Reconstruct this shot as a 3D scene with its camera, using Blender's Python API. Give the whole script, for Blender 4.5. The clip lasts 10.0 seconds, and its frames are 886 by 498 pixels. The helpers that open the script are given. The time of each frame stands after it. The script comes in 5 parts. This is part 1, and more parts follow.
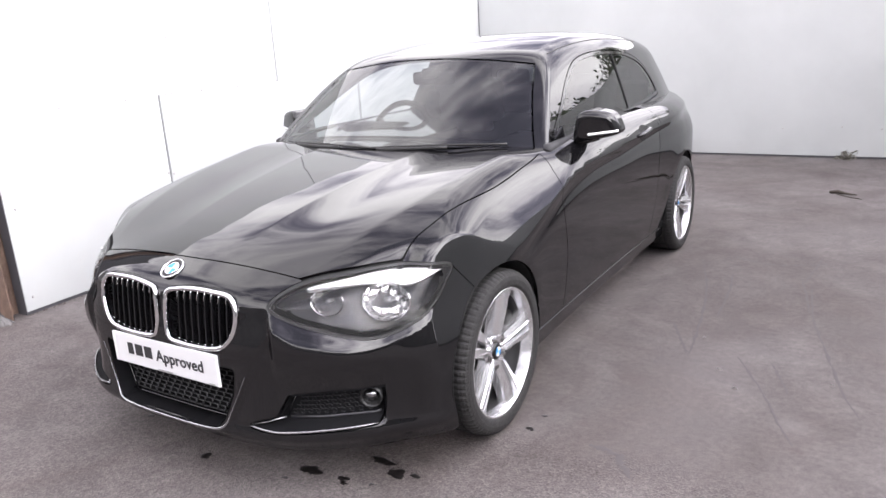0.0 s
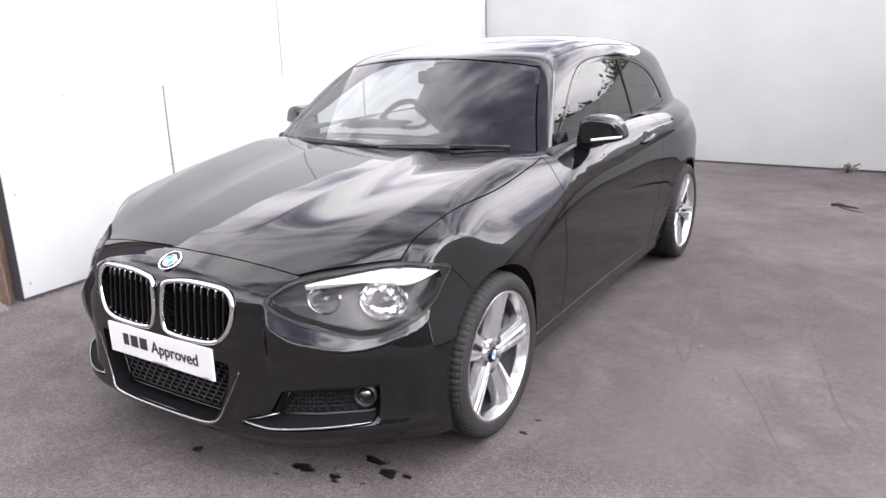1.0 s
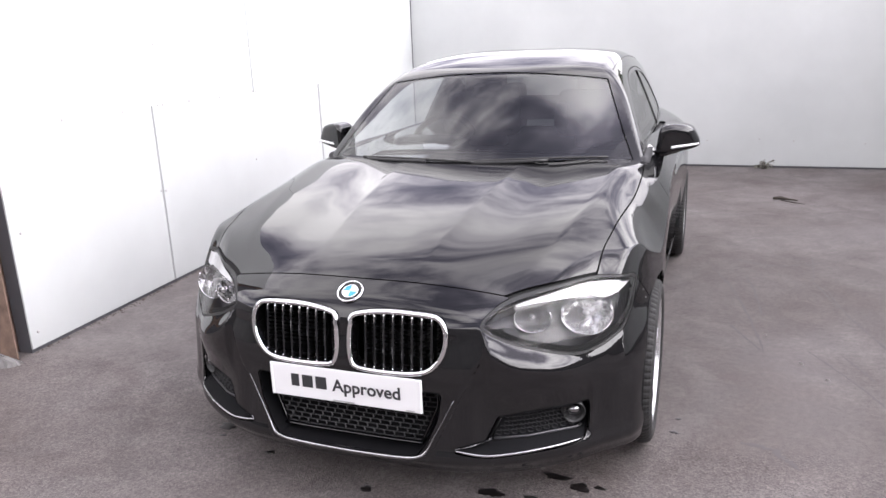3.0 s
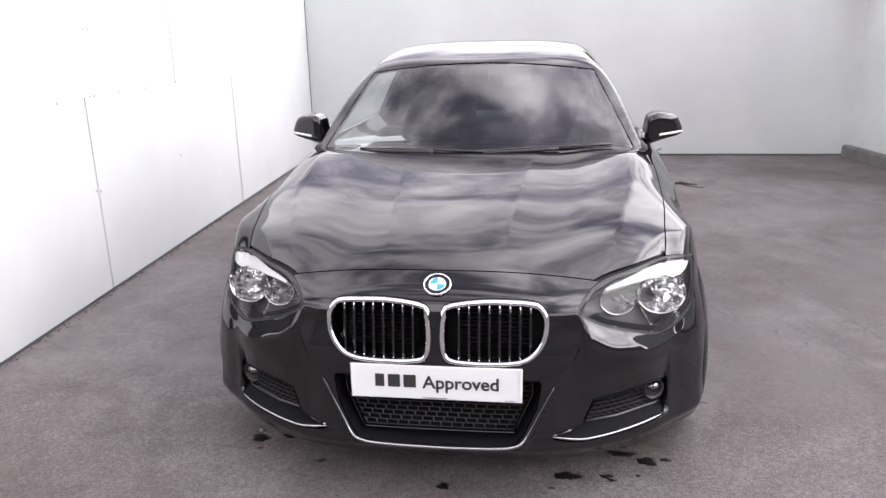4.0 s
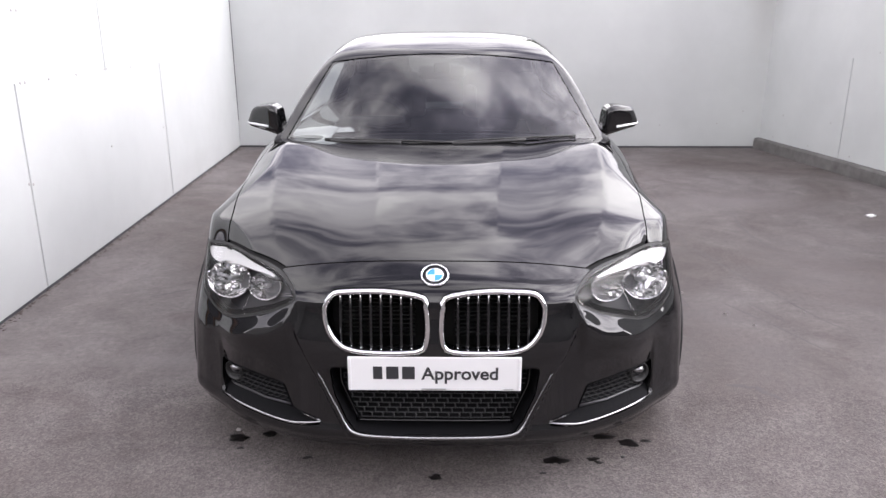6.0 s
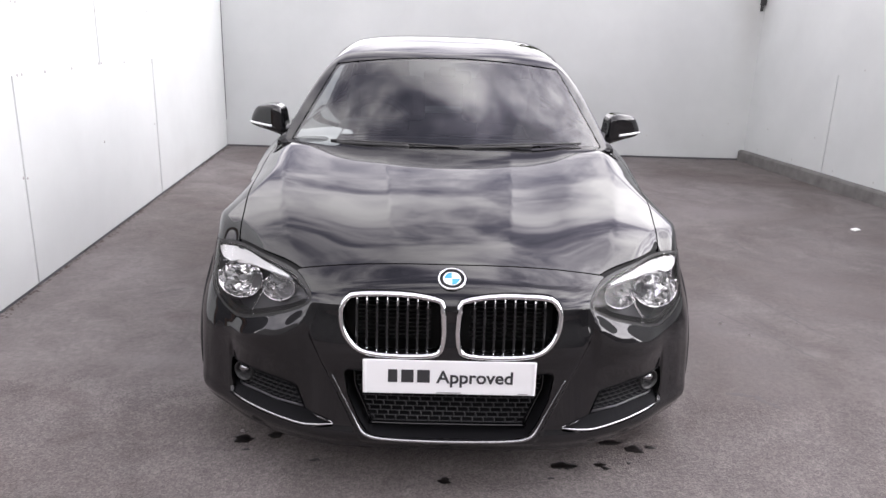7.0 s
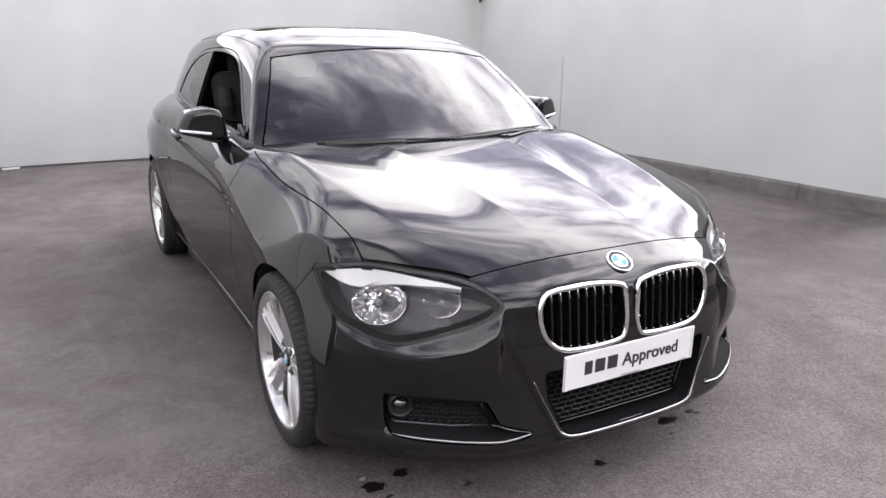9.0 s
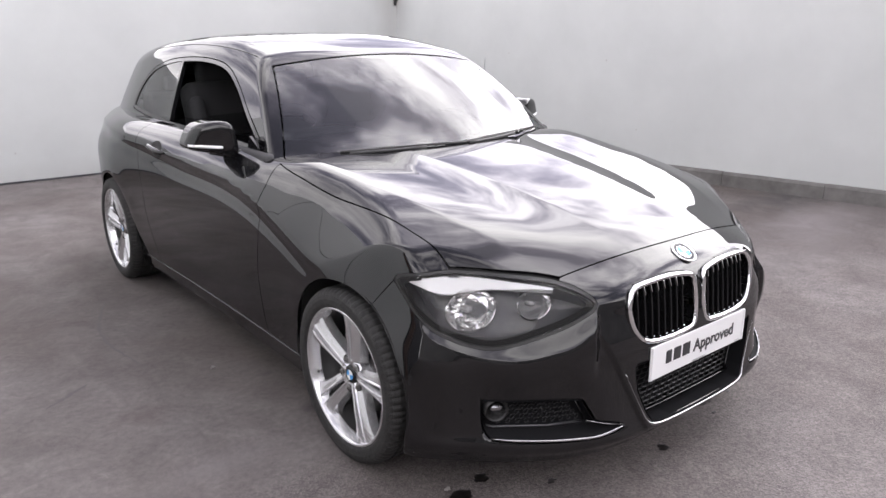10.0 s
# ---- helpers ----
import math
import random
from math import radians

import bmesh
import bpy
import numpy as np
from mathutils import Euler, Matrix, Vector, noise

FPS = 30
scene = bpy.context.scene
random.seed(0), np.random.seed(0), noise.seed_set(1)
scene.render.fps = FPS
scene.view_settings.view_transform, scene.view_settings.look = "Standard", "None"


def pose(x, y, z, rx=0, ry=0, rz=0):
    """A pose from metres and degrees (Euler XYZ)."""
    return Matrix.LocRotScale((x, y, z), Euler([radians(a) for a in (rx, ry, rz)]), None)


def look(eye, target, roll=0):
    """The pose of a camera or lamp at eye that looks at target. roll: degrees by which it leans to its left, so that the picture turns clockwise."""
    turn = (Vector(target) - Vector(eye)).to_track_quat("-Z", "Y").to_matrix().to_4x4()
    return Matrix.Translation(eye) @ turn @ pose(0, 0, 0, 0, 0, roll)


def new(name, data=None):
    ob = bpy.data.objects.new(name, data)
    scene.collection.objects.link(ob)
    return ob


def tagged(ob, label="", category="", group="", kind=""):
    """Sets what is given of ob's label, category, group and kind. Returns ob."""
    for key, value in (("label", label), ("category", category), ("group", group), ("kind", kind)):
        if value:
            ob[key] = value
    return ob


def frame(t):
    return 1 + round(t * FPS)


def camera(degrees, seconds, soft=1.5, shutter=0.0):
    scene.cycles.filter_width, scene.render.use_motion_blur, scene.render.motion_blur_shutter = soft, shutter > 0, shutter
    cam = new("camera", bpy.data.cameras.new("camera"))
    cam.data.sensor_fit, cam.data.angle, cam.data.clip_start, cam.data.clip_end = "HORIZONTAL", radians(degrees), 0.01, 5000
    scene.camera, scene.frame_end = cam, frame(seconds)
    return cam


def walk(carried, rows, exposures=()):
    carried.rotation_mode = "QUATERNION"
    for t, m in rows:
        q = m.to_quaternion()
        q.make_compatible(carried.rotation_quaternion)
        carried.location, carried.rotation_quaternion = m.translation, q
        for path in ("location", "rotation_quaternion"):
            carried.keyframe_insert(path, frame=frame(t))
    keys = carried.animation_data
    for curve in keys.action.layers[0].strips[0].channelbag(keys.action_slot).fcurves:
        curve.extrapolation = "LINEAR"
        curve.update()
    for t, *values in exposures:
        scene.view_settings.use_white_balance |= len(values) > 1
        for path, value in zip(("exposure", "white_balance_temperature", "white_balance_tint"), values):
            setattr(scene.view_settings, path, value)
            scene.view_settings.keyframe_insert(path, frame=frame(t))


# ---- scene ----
cam = camera(62.5, 10.0)
PATH = [
    (0, (2.014, -2.133, 1.393), (0.988, -0.506, 0.845), -3.4),
    (0.5, (2.016, -2.128, 1.395), (0.988, -0.503, 0.843), -3.2),
    (1, (2.012, -2.125, 1.4), (0.987, -0.499, 0.848), -1.5),
    (1.5, (1.972, -2.136, 1.397), (0.954, -0.503, 0.851), -0.7),
    (2, (1.732, -2.324, 1.402), (0.816, -0.628, 0.867), -0.0),
    (2.5, (1.412, -2.486, 1.415), (0.617, -0.728, 0.885), -0.9),
    (3, (1.034, -2.571, 1.445), (0.363, -0.765, 0.91), -2.1),
    (3.2, (0.856, -2.661, 1.439), (0.259, -0.826, 0.917), -1.9),
    (4.3, (0.152, -2.742, 1.446), (0.007, -0.834, 0.871), -0.9),
    (4.5, (0.074, -2.773, 1.452), (-0.011, -0.861, 0.872), -0.9),
    (5, (0.05, -2.806, 1.463), (-0.011, -0.886, 0.906), -1.3),
    (5.5, (0.055, -2.773, 1.449), (0.01, -0.857, 0.877), -0.8),
    (6.8, (-0.009, -2.707, 1.431), (0.01, -0.795, 0.846), 1.5),
    (7, (-0.074, -2.738, 1.434), (-0.034, -0.821, 0.864), 1.8),
    (7.5, (-0.449, -2.758, 1.444), (-0.21, -0.849, 0.896), -0.4),
    (8, (-0.768, -2.628, 1.43), (-0.305, -0.767, 0.86), -1.7),
    (8.5, (-1.222, -2.461, 1.408), (-0.459, -0.698, 0.851), 0.4),
    (9, (-1.526, -2.238, 1.377), (-0.584, -0.567, 0.812), 0.8),
    (9.5, (-1.796, -2.019, 1.37), (-0.732, -0.417, 0.821), 0.6),
    (10, (-2.011, -1.907, 1.383), (-0.809, -0.409, 0.825), -0.3),
]
walk(cam, [(t, look(eye, target, roll)) for t, eye, target, roll in PATH], exposures=[(0, -0.21, 6500, 11.5), (2.5, -0.26, 6500, 11.5), (5, -0.39, 6500, 11.5), (8, -0.46, 6550, 10.5), (10, -0.45, 6550, 10.5)])

# ---------------------------------------------------------------- world, sun, exposure
world = bpy.data.worlds.new("sky_world")
scene.world = world
world.use_nodes = True
wn, wl = world.node_tree.nodes, world.node_tree.links
sky = wn.new("ShaderNodeTexSky")
sky.sky_type, sky.sun_disc = "NISHITA", False
SUN_EL, SUN_AZ = 42.0, 82.0
sky.sun_elevation, sky.sun_rotation = radians(SUN_EL), radians(SUN_AZ)
sky.air_density, sky.dust_density = 1.0, 1.5
tc = wn.new("ShaderNodeTexCoord")
mp = wn.new("ShaderNodeMapping")
mp.inputs["Scale"].default_value = (1.0, 1.0, 2.0)
mp.inputs["Location"].default_value = (0.4, 1.3, 0.7)
cl = wn.new("ShaderNodeTexNoise")
cl.inputs["Scale"].default_value, cl.inputs["Detail"].default_value = 2.5, 8.0
cl.inputs["Roughness"].default_value, cl.inputs["Distortion"].default_value = 0.55, 0.25
cr = wn.new("ShaderNodeValToRGB")
cr.color_ramp.elements[0].position, cr.color_ramp.elements[1].position = 0.36, 0.52
cr.color_ramp.elements[0].color = (0.30, 0.30, 0.30, 1)
br = wn.new("ShaderNodeValToRGB")
br.color_ramp.elements[0].position, br.color_ramp.elements[0].color = 0.42, (17.0, 15.9, 19.6, 1)
br.color_ramp.elements[1].position, br.color_ramp.elements[1].color = 0.62, (45, 44, 45, 1)
mixw = wn.new("ShaderNodeMix")
mixw.data_type = "RGBA"
wl.new(tc.outputs["Generated"], mp.inputs["Vector"])
wl.new(mp.outputs["Vector"], cl.inputs["Vector"])
sepw = wn.new("ShaderNodeSeparateXYZ")
cover = wn.new("ShaderNodeMath")
cover.operation = "MULTIPLY_ADD"
cover.inputs[1].default_value = -0.17
lift = wn.new("ShaderNodeMath")
lift.operation = "ADD"
lift.inputs[1].default_value = 0.120
wl.new(tc.outputs["Generated"], sepw.inputs["Vector"])
wl.new(sepw.outputs["Z"], cover.inputs[0])
wl.new(cl.outputs["Fac"], cover.inputs[2])
wl.new(cover.outputs[0], lift.inputs[0])
wl.new(lift.outputs[0], cr.inputs["Fac"])
wl.new(lift.outputs[0], br.inputs["Fac"])
wl.new(cr.outputs["Color"], mixw.inputs["Factor"])
wl.new(sky.outputs["Color"], mixw.inputs["A"])
wl.new(br.outputs["Color"], mixw.inputs["B"])
# clouds are brighter round the hidden sun
AZ, EL = radians(SUN_AZ), radians(SUN_EL)
dotn = wn.new("ShaderNodeVectorMath")
dotn.operation = "DOT_PRODUCT"
dotn.inputs[1].default_value = (math.sin(AZ) * math.cos(EL), math.cos(AZ) * math.cos(EL), math.sin(EL))
glow = wn.new("ShaderNodeMapRange")
glow.interpolation_type = "SMOOTHERSTEP"
glow.inputs["From Min"].default_value, glow.inputs["From Max"].default_value = 0.45, 1.0
glow.inputs["To Min"].default_value, glow.inputs["To Max"].default_value = 0.93, 2.4
lit = wn.new("ShaderNodeVectorMath")
lit.operation = "SCALE"
wl.new(tc.outputs["Generated"], dotn.inputs[0])
wl.new(dotn.outputs["Value"], glow.inputs["Value"])
wl.new(br.outputs["Color"], lit.inputs[0])
wl.new(glow.outputs["Result"], lit.inputs["Scale"])
# banks of cloud stand bright and low, thinner cloud overhead
bank = wn.new("ShaderNodeMapRange")
bank.interpolation_type = "SMOOTHSTEP"
bank.inputs["From Min"].default_value, bank.inputs["From Max"].default_value = 0.48, 0.86
bank.inputs["To Min"].default_value, bank.inputs["To Max"].default_value = 1.08, 0.80
lit2 = wn.new("ShaderNodeVectorMath")
lit2.operation = "SCALE"
wl.new(sepw.outputs["Z"], bank.inputs["Value"])
wl.new(lit.outputs["Vector"], lit2.inputs[0])
wl.new(bank.outputs["Result"], lit2.inputs["Scale"])
wl.new(lit2.outputs["Vector"], mixw.inputs["B"])
bg = wn["Background"]
bg.inputs["Strength"].default_value = 0.11
wl.new(mixw.outputs["Result"], bg.inputs["Color"])
sun = new("sun", bpy.data.lights.new("sun", "SUN"))
sun.data.energy, sun.data.angle, sun.data.color = 0.3, radians(60), (1.0, 0.97, 0.93)
az, el = radians(SUN_AZ), radians(SUN_EL)
sun.matrix_world = look((0, 0, 0), (-math.sin(az) * math.cos(el), -math.cos(az) * math.cos(el), -math.sin(el)))

# ---------------------------------------------------------------- materials


def mat(name, base, rough=0.5, metal=0.0, spec=0.5, coat=0.0, coat_rough=0.03):
    m = bpy.data.materials.new(name)
    m.use_nodes = True
    b = m.node_tree.nodes["Principled BSDF"]
    b.inputs["Base Color"].default_value = (*base, 1)
    b.inputs["Roughness"].default_value = rough
    b.inputs["Metallic"].default_value = metal
    b.inputs["Specular IOR Level"].default_value = spec
    b.inputs["Coat Weight"].default_value = coat
    b.inputs["Coat Roughness"].default_value = coat_rough
    return m


def nodes_of(m):
    return m.node_tree.nodes, m.node_tree.links, m.node_tree.nodes["Principled BSDF"]


def noise_node(n, l, scale, detail=4.0, rough=0.55, coord="Object", stretch=None, dist=0.0):
    t = n.new("ShaderNodeTexCoord")
    k = n.new("ShaderNodeTexNoise")
    k.inputs["Scale"].default_value, k.inputs["Detail"].default_value = scale, detail
    k.inputs["Roughness"].default_value, k.inputs["Distortion"].default_value = rough, dist
    if stretch:
        g = n.new("ShaderNodeMapping")
        g.inputs["Scale"].default_value = stretch
        l.new(t.outputs[coord], g.inputs["Vector"])
        l.new(g.outputs["Vector"], k.inputs["Vector"])
    else:
        l.new(t.outputs[coord], k.inputs["Vector"])
    return k.outputs["Fac"]


def ramp(n, l, fac, *stops):
    r = n.new("ShaderNodeValToRGB")
    e = r.color_ramp.elements
    while len(e) < len(stops):
        e.new(0.5)
    for i, (p, c) in enumerate(stops):
        e[i].position, e[i].color = p, (*c, 1) if len(c) == 3 else c
    l.new(fac, r.inputs["Fac"])
    return r.outputs["Color"]


def mix_rgb(n, l, fac, a, b, mode="MIX"):
    m = n.new("ShaderNodeMix")
    m.data_type, m.blend_type = "RGBA", mode
    for sock, v in (("Factor", fac), ("A", a), ("B", b)):
        if isinstance(v, (int, float)):
            m.inputs[sock].default_value = v
        elif isinstance(v, tuple):
            m.inputs[sock].default_value = (*v, 1)
        else:
            l.new(v, m.inputs[sock])
    return m.outputs["Result"]


def bump(n, l, b, height, strength, distance):
    k = n.new("ShaderNodeBump")
    k.inputs["Strength"].default_value, k.inputs["Distance"].default_value = strength, distance
    l.new(height, k.inputs["Height"])
    l.new(k.outputs["Normal"], b.inputs["Normal"])


PAINT = mat("black_car_paint", (0.0045, 0.0045, 0.0052), 0.015, 0.0, 0.66)
n, l, b = nodes_of(PAINT)
bump(n, l, b, noise_node(n, l, 7, 2, 0.4), 0.05, 0.004)
BLACK = mat("black_plastic", (0.018, 0.018, 0.018), 0.45)
INTAKE = mat("matt_black_intake_plastic", (0.007, 0.007, 0.008), 0.7, 0.0, 0.12)
NETBLACK = mat("black_net_plastic", (0.019, 0.019, 0.020), 0.45, 0.0, 0.35)
GLOSSB = mat("gloss_black_trim", (0.008, 0.008, 0.009), 0.08)
RUBBER = mat("tyre_rubber", (0.03, 0.03, 0.03), 0.75)
n, l, b = nodes_of(RUBBER)
l.new(ramp(n, l, noise_node(n, l, 55, 5, 0.7), (0.3, (0.010, 0.010, 0.010)), (0.7, (0.030, 0.029, 0.028))), b.inputs["Base Color"])
bump(n, l, b, noise_node(n, l, 140, 3, 0.6), 0.6, 0.003)
CHROME = mat("chrome", (0.82, 0.82, 0.83), 0.08, 1.0)
SILVER = mat("silver_alloy", (0.68, 0.68, 0.69), 0.22, 0.8, 0.5, 0.5, 0.04)
BARREL = mat("dark_rim_barrel", (0.045, 0.045, 0.046), 0.5, 0.4)
REFLECT = mat("bright_reflector", (0.96, 0.96, 0.96), 0.07, 0.92)
STEEL = mat("brake_steel", (0.13, 0.125, 0.12), 0.45, 0.9)
LAMPIN = mat("lamp_housing", (0.075, 0.075, 0.08), 0.35)
FOGGLASS = mat("fog_lamp_glass", (0.30, 0.30, 0.31), 0.10, 0.95)
# two metals whose colour carries the sky glint of black painted edges
DULL = mat("dull_edge_glint", (0.13, 0.13, 0.135), 0.34, 0.8)
EDGE = mat("bright_edge_glint", (0.40, 0.40, 0.41), 0.22, 0.9)
WHITEP = mat("white_light_guide", (0.9, 0.9, 0.9), 0.15)
SATIN = mat("satin_grey_trim", (0.42, 0.42, 0.43), 0.3, 0.8)
CLOTH = mat("dark_seat_cloth", (0.02, 0.02, 0.022), 0.9)
DASH = mat("dashboard_plastic", (0.025, 0.025, 0.027), 0.6)
LINER = mat("dark_liner", (0.016, 0.016, 0.016), 0.9)
HEADLINING = mat("grey_headlining", (0.30, 0.30, 0.30), 0.9)
PLATE = mat("white_plate", (0.80, 0.80, 0.80), 0.35)
INK = mat("dark_print", (0.03, 0.03, 0.033), 0.5)
BLUE = mat("emblem_blue", (0.05, 0.28, 0.62), 0.35, 0.0, 0.4)
WHITE = mat("emblem_white", (0.80, 0.80, 0.80), 0.35, 0.0, 0.4)


def glass(name, tint, ior=1.5, rough=0.0):
    m = bpy.data.materials.new(name)
    m.use_nodes = True
    n, l = m.node_tree.nodes, m.node_tree.links
    n.clear()
    out, mx = n.new("ShaderNodeOutputMaterial"), n.new("ShaderNodeMixShader")
    tr, gl, fr = n.new("ShaderNodeBsdfTransparent"), n.new("ShaderNodeBsdfGlossy"), n.new("ShaderNodeFresnel")
    tr.inputs["Color"].default_value = (*tint, 1)
    gl.inputs["Roughness"].default_value = rough
    fr.inputs["IOR"].default_value = ior
    l.new(fr.outputs["Fac"], mx.inputs["Fac"])
    l.new(tr.outputs["BSDF"], mx.inputs[1])
    l.new(gl.outputs["BSDF"], mx.inputs[2])
    l.new(mx.outputs["Shader"], out.inputs["Surface"])
    return m


SCREEN = glass("windscreen_glass", (0.43, 0.47, 0.47), 2.0)
SIDEGLASS = glass("side_glass", (0.62, 0.66, 0.64), 1.75)
DARKGLASS = glass("dark_rear_glass", (0.16, 0.17, 0.17), 1.6)
LENS = glass("clear_lens", (0.93, 0.93, 0.93), 1.35)

DAMP, PALEST, BROWN = (0.055, 0.050, 0.051), (0.22, 0.20, 0.20), (0.085, 0.066, 0.062)
BLOTCHES = [(4.30, 1.10, 0.85, 0.34, DAMP, 0.9), (3.75, 0.60, 0.95, 0.34, PALEST, 0.7), (3.2, 0.35, 0.7, 0.3, PALEST, 0.4), (1.18, 0.60, 0.075, 0.05, BROWN, 0.7), (1.13, 0.17, 0.04, 0.03, BROWN, 0.7), (1.83, 0.30, 0.05, 0.035, BROWN, 0.6), (1.81, 0.46, 0.10, 0.09, PALEST, 0.45), (-0.82, 0.80, 0.05, 0.035, DAMP, 0.7), (-0.80, 0.42, 0.07, 0.05, DAMP, 0.8), (-1.35, 0.75, 0.16, 0.12, BROWN, 0.5), (-1.45, 1.9, 0.30, 0.9, BROWN, 0.2), (-1.15, 3.6, 0.5, 1.0, BROWN, 0.25), (1.9, 4.6, 0.9, 0.8, BROWN, 0.4), (2.6, 3.4, 0.8, 0.4, PALEST, 0.3), (2.3, 1.4, 0.5, 0.7, PALEST, 0.25), (1.4, 0.6, 0.3, 0.9, PALEST, 0.25), (-1.5, -0.15, 0.22, 0.14, BROWN, 0.5), (-1.25, 0.25, 0.35, 0.10, PALEST, 0.3)]
# asphalt: coarse and gritty in front, worn smoother towards the back
ASPHALT = mat("asphalt", (0.1, 0.1, 0.1), 0.85)
n, l, b = nodes_of(ASPHALT)
big = noise_node(n, l, 0.7, 6, 0.62, dist=0.8)
mid = noise_node(n, l, 4.5, 8, 0.68, dist=0.7)
speck = noise_node(n, l, 38, 5, 0.7)
fine = noise_node(n, l, 210, 4, 0.75)
grit = n.new("ShaderNodeTexVoronoi")
grit.inputs["Scale"].default_value = 170
tcg = n.new("ShaderNodeTexCoord")
l.new(tcg.outputs["Object"], grit.inputs["Vector"])
sep = n.new("ShaderNodeSeparateXYZ")
l.new(tcg.outputs["Object"], sep.inputs["Vector"])
ysum = n.new("ShaderNodeMath")
ysum.operation = "MULTIPLY_ADD"
l.new(mid, ysum.inputs[0])
ysum.inputs[1].default_value = 0.9
l.new(sep.outputs["Y"], ysum.inputs[2])
zone = ramp(n, l, ysum.outputs[0], (0.38, (1, 1, 1)), (0.62, (0, 0, 0)))
base = ramp(n, l, big, (0.32, (0.082, 0.068, 0.063)), (0.50, (0.115, 0.102, 0.098)), (0.68, (0.150, 0.137, 0.133)))
base = mix_rgb(n, l, 0.55, base, ramp(n, l, mid, (0.30, (0.30, 0.29, 0.29)), (0.66, (0.66, 0.65, 0.65))), "OVERLAY")
base = mix_rgb(n, l, 0.30, base, ramp(n, l, speck, (0.34, (0.22, 0.22, 0.22)), (0.64, (0.74, 0.74, 0.74))), "OVERLAY")
coarse = mix_rgb(n, l, 0.5, base, ramp(n, l, grit.outputs["Color"], (0.15, (0.20, 0.19, 0.19)), (0.85, (0.78, 0.77, 0.77))), "OVERLAY")
smooth_ = mix_rgb(n, l, 0.45, base, ramp(n, l, fine, (0.3, (0.25, 0.25, 0.25)), (0.7, (0.75, 0.75, 0.75))), "OVERLAY")
tone = mix_rgb(n, l, zone, smooth_, coarse)


def blotch(below, x, y, rx, ry, colour, amount):
    """A soft-edged stain of its own shape on the ground."""
    mpg = n.new("ShaderNodeMapping")
    mpg.inputs["Location"].default_value = (-x / rx, -y / ry, 0)
    mpg.inputs["Scale"].default_value = (1 / rx, 1 / ry, 0)
    l.new(tcg.outputs["Object"], mpg.inputs["Vector"])
    far = n.new("ShaderNodeVectorMath")
    far.operation = "LENGTH"
    l.new(mpg.outputs["Vector"], far.inputs[0])
    add = n.new("ShaderNodeMath")
    add.operation = "MULTIPLY_ADD"
    l.new(mid, add.inputs[0])
    add.inputs[1].default_value = 2.2
    l.new(far.outputs["Value"], add.inputs[2])
    mask = ramp(n, l, add.outputs[0], (0.0, (amount,) * 3), (0.99, (0, 0, 0)))
    sh = n.new("ShaderNodeMath")
    sh.operation = "SUBTRACT"
    l.new(add.outputs[0], sh.inputs[0])
    sh.inputs[1].default_value = 1.1
    l.new(sh.outputs[0], mask.node.inputs["Fac"])
    return mix_rgb(n, l, mask, below, colour)


for spec in BLOTCHES:
    tone = blotch(tone, *spec)
l.new(tone, b.inputs["Base Color"])
hgt = mix_rgb(n, l, zone, fine, grit.outputs["Distance"])
bump(n, l, b, hgt, 0.55, 0.004)
# painted wall boards
BOARD = mat("white_wall_board", (0.78, 0.78, 0.78), 0.5)
n, l, b = nodes_of(BOARD)
wv = noise_node(n, l, 1.3, 5, 0.6)
ws = noise_node(n, l, 14, 4, 0.6, stretch=(1, 1, 0.25))
col = ramp(n, l, wv, (0.3, (0.49, 0.505, 0.50)), (0.7, (0.55, 0.565, 0.558)))
col = mix_rgb(n, l, ramp(n, l, ws, (0.60, (0, 0, 0)), (0.80, (0.10, 0.10, 0.10))), col, (0.52, 0.50, 0.47))
tcw = n.new("ShaderNodeTexCoord")


def wall_patch(below, centre, size, amount):
    """A grey patch with a soft uneven edge."""
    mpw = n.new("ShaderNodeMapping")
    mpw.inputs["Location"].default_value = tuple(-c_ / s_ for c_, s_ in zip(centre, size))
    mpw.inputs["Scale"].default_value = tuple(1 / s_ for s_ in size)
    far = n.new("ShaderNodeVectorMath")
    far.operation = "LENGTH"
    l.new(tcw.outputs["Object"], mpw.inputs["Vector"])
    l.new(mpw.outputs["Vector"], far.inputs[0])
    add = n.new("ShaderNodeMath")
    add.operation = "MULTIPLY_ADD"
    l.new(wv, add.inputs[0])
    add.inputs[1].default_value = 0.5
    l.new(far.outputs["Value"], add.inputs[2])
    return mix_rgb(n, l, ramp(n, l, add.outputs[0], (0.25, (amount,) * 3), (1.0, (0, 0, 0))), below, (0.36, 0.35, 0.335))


# greyer by the east corner and along the west and back wall feet
col = wall_patch(col, (3.70, 6.33, 1.75), (0.34, 0.5, 1.0), 0.42)
col = wall_patch(col, (-2.46, 4.2, 0.15), (0.3, 1.6, 0.22), 0.16)
col = wall_patch(col, (-0.4, 6.33, 0.05), (2.0, 0.4, 0.22), 0.22)
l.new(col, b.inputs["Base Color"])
CONCRETE = mat("kerb_concrete", (0.2, 0.19, 0.18), 0.9)
n, l, b = nodes_of(CONCRETE)
cv = noise_node(n, l, 5, 6, 0.65)
l.new(ramp(n, l, cv, (0.3, (0.09, 0.085, 0.082)), (0.7, (0.17, 0.163, 0.158))), b.inputs["Base Color"])
bump(n, l, b, noise_node(n, l, 90, 4), 0.4, 0.004)

# ---------------------------------------------------------------- mesh tools


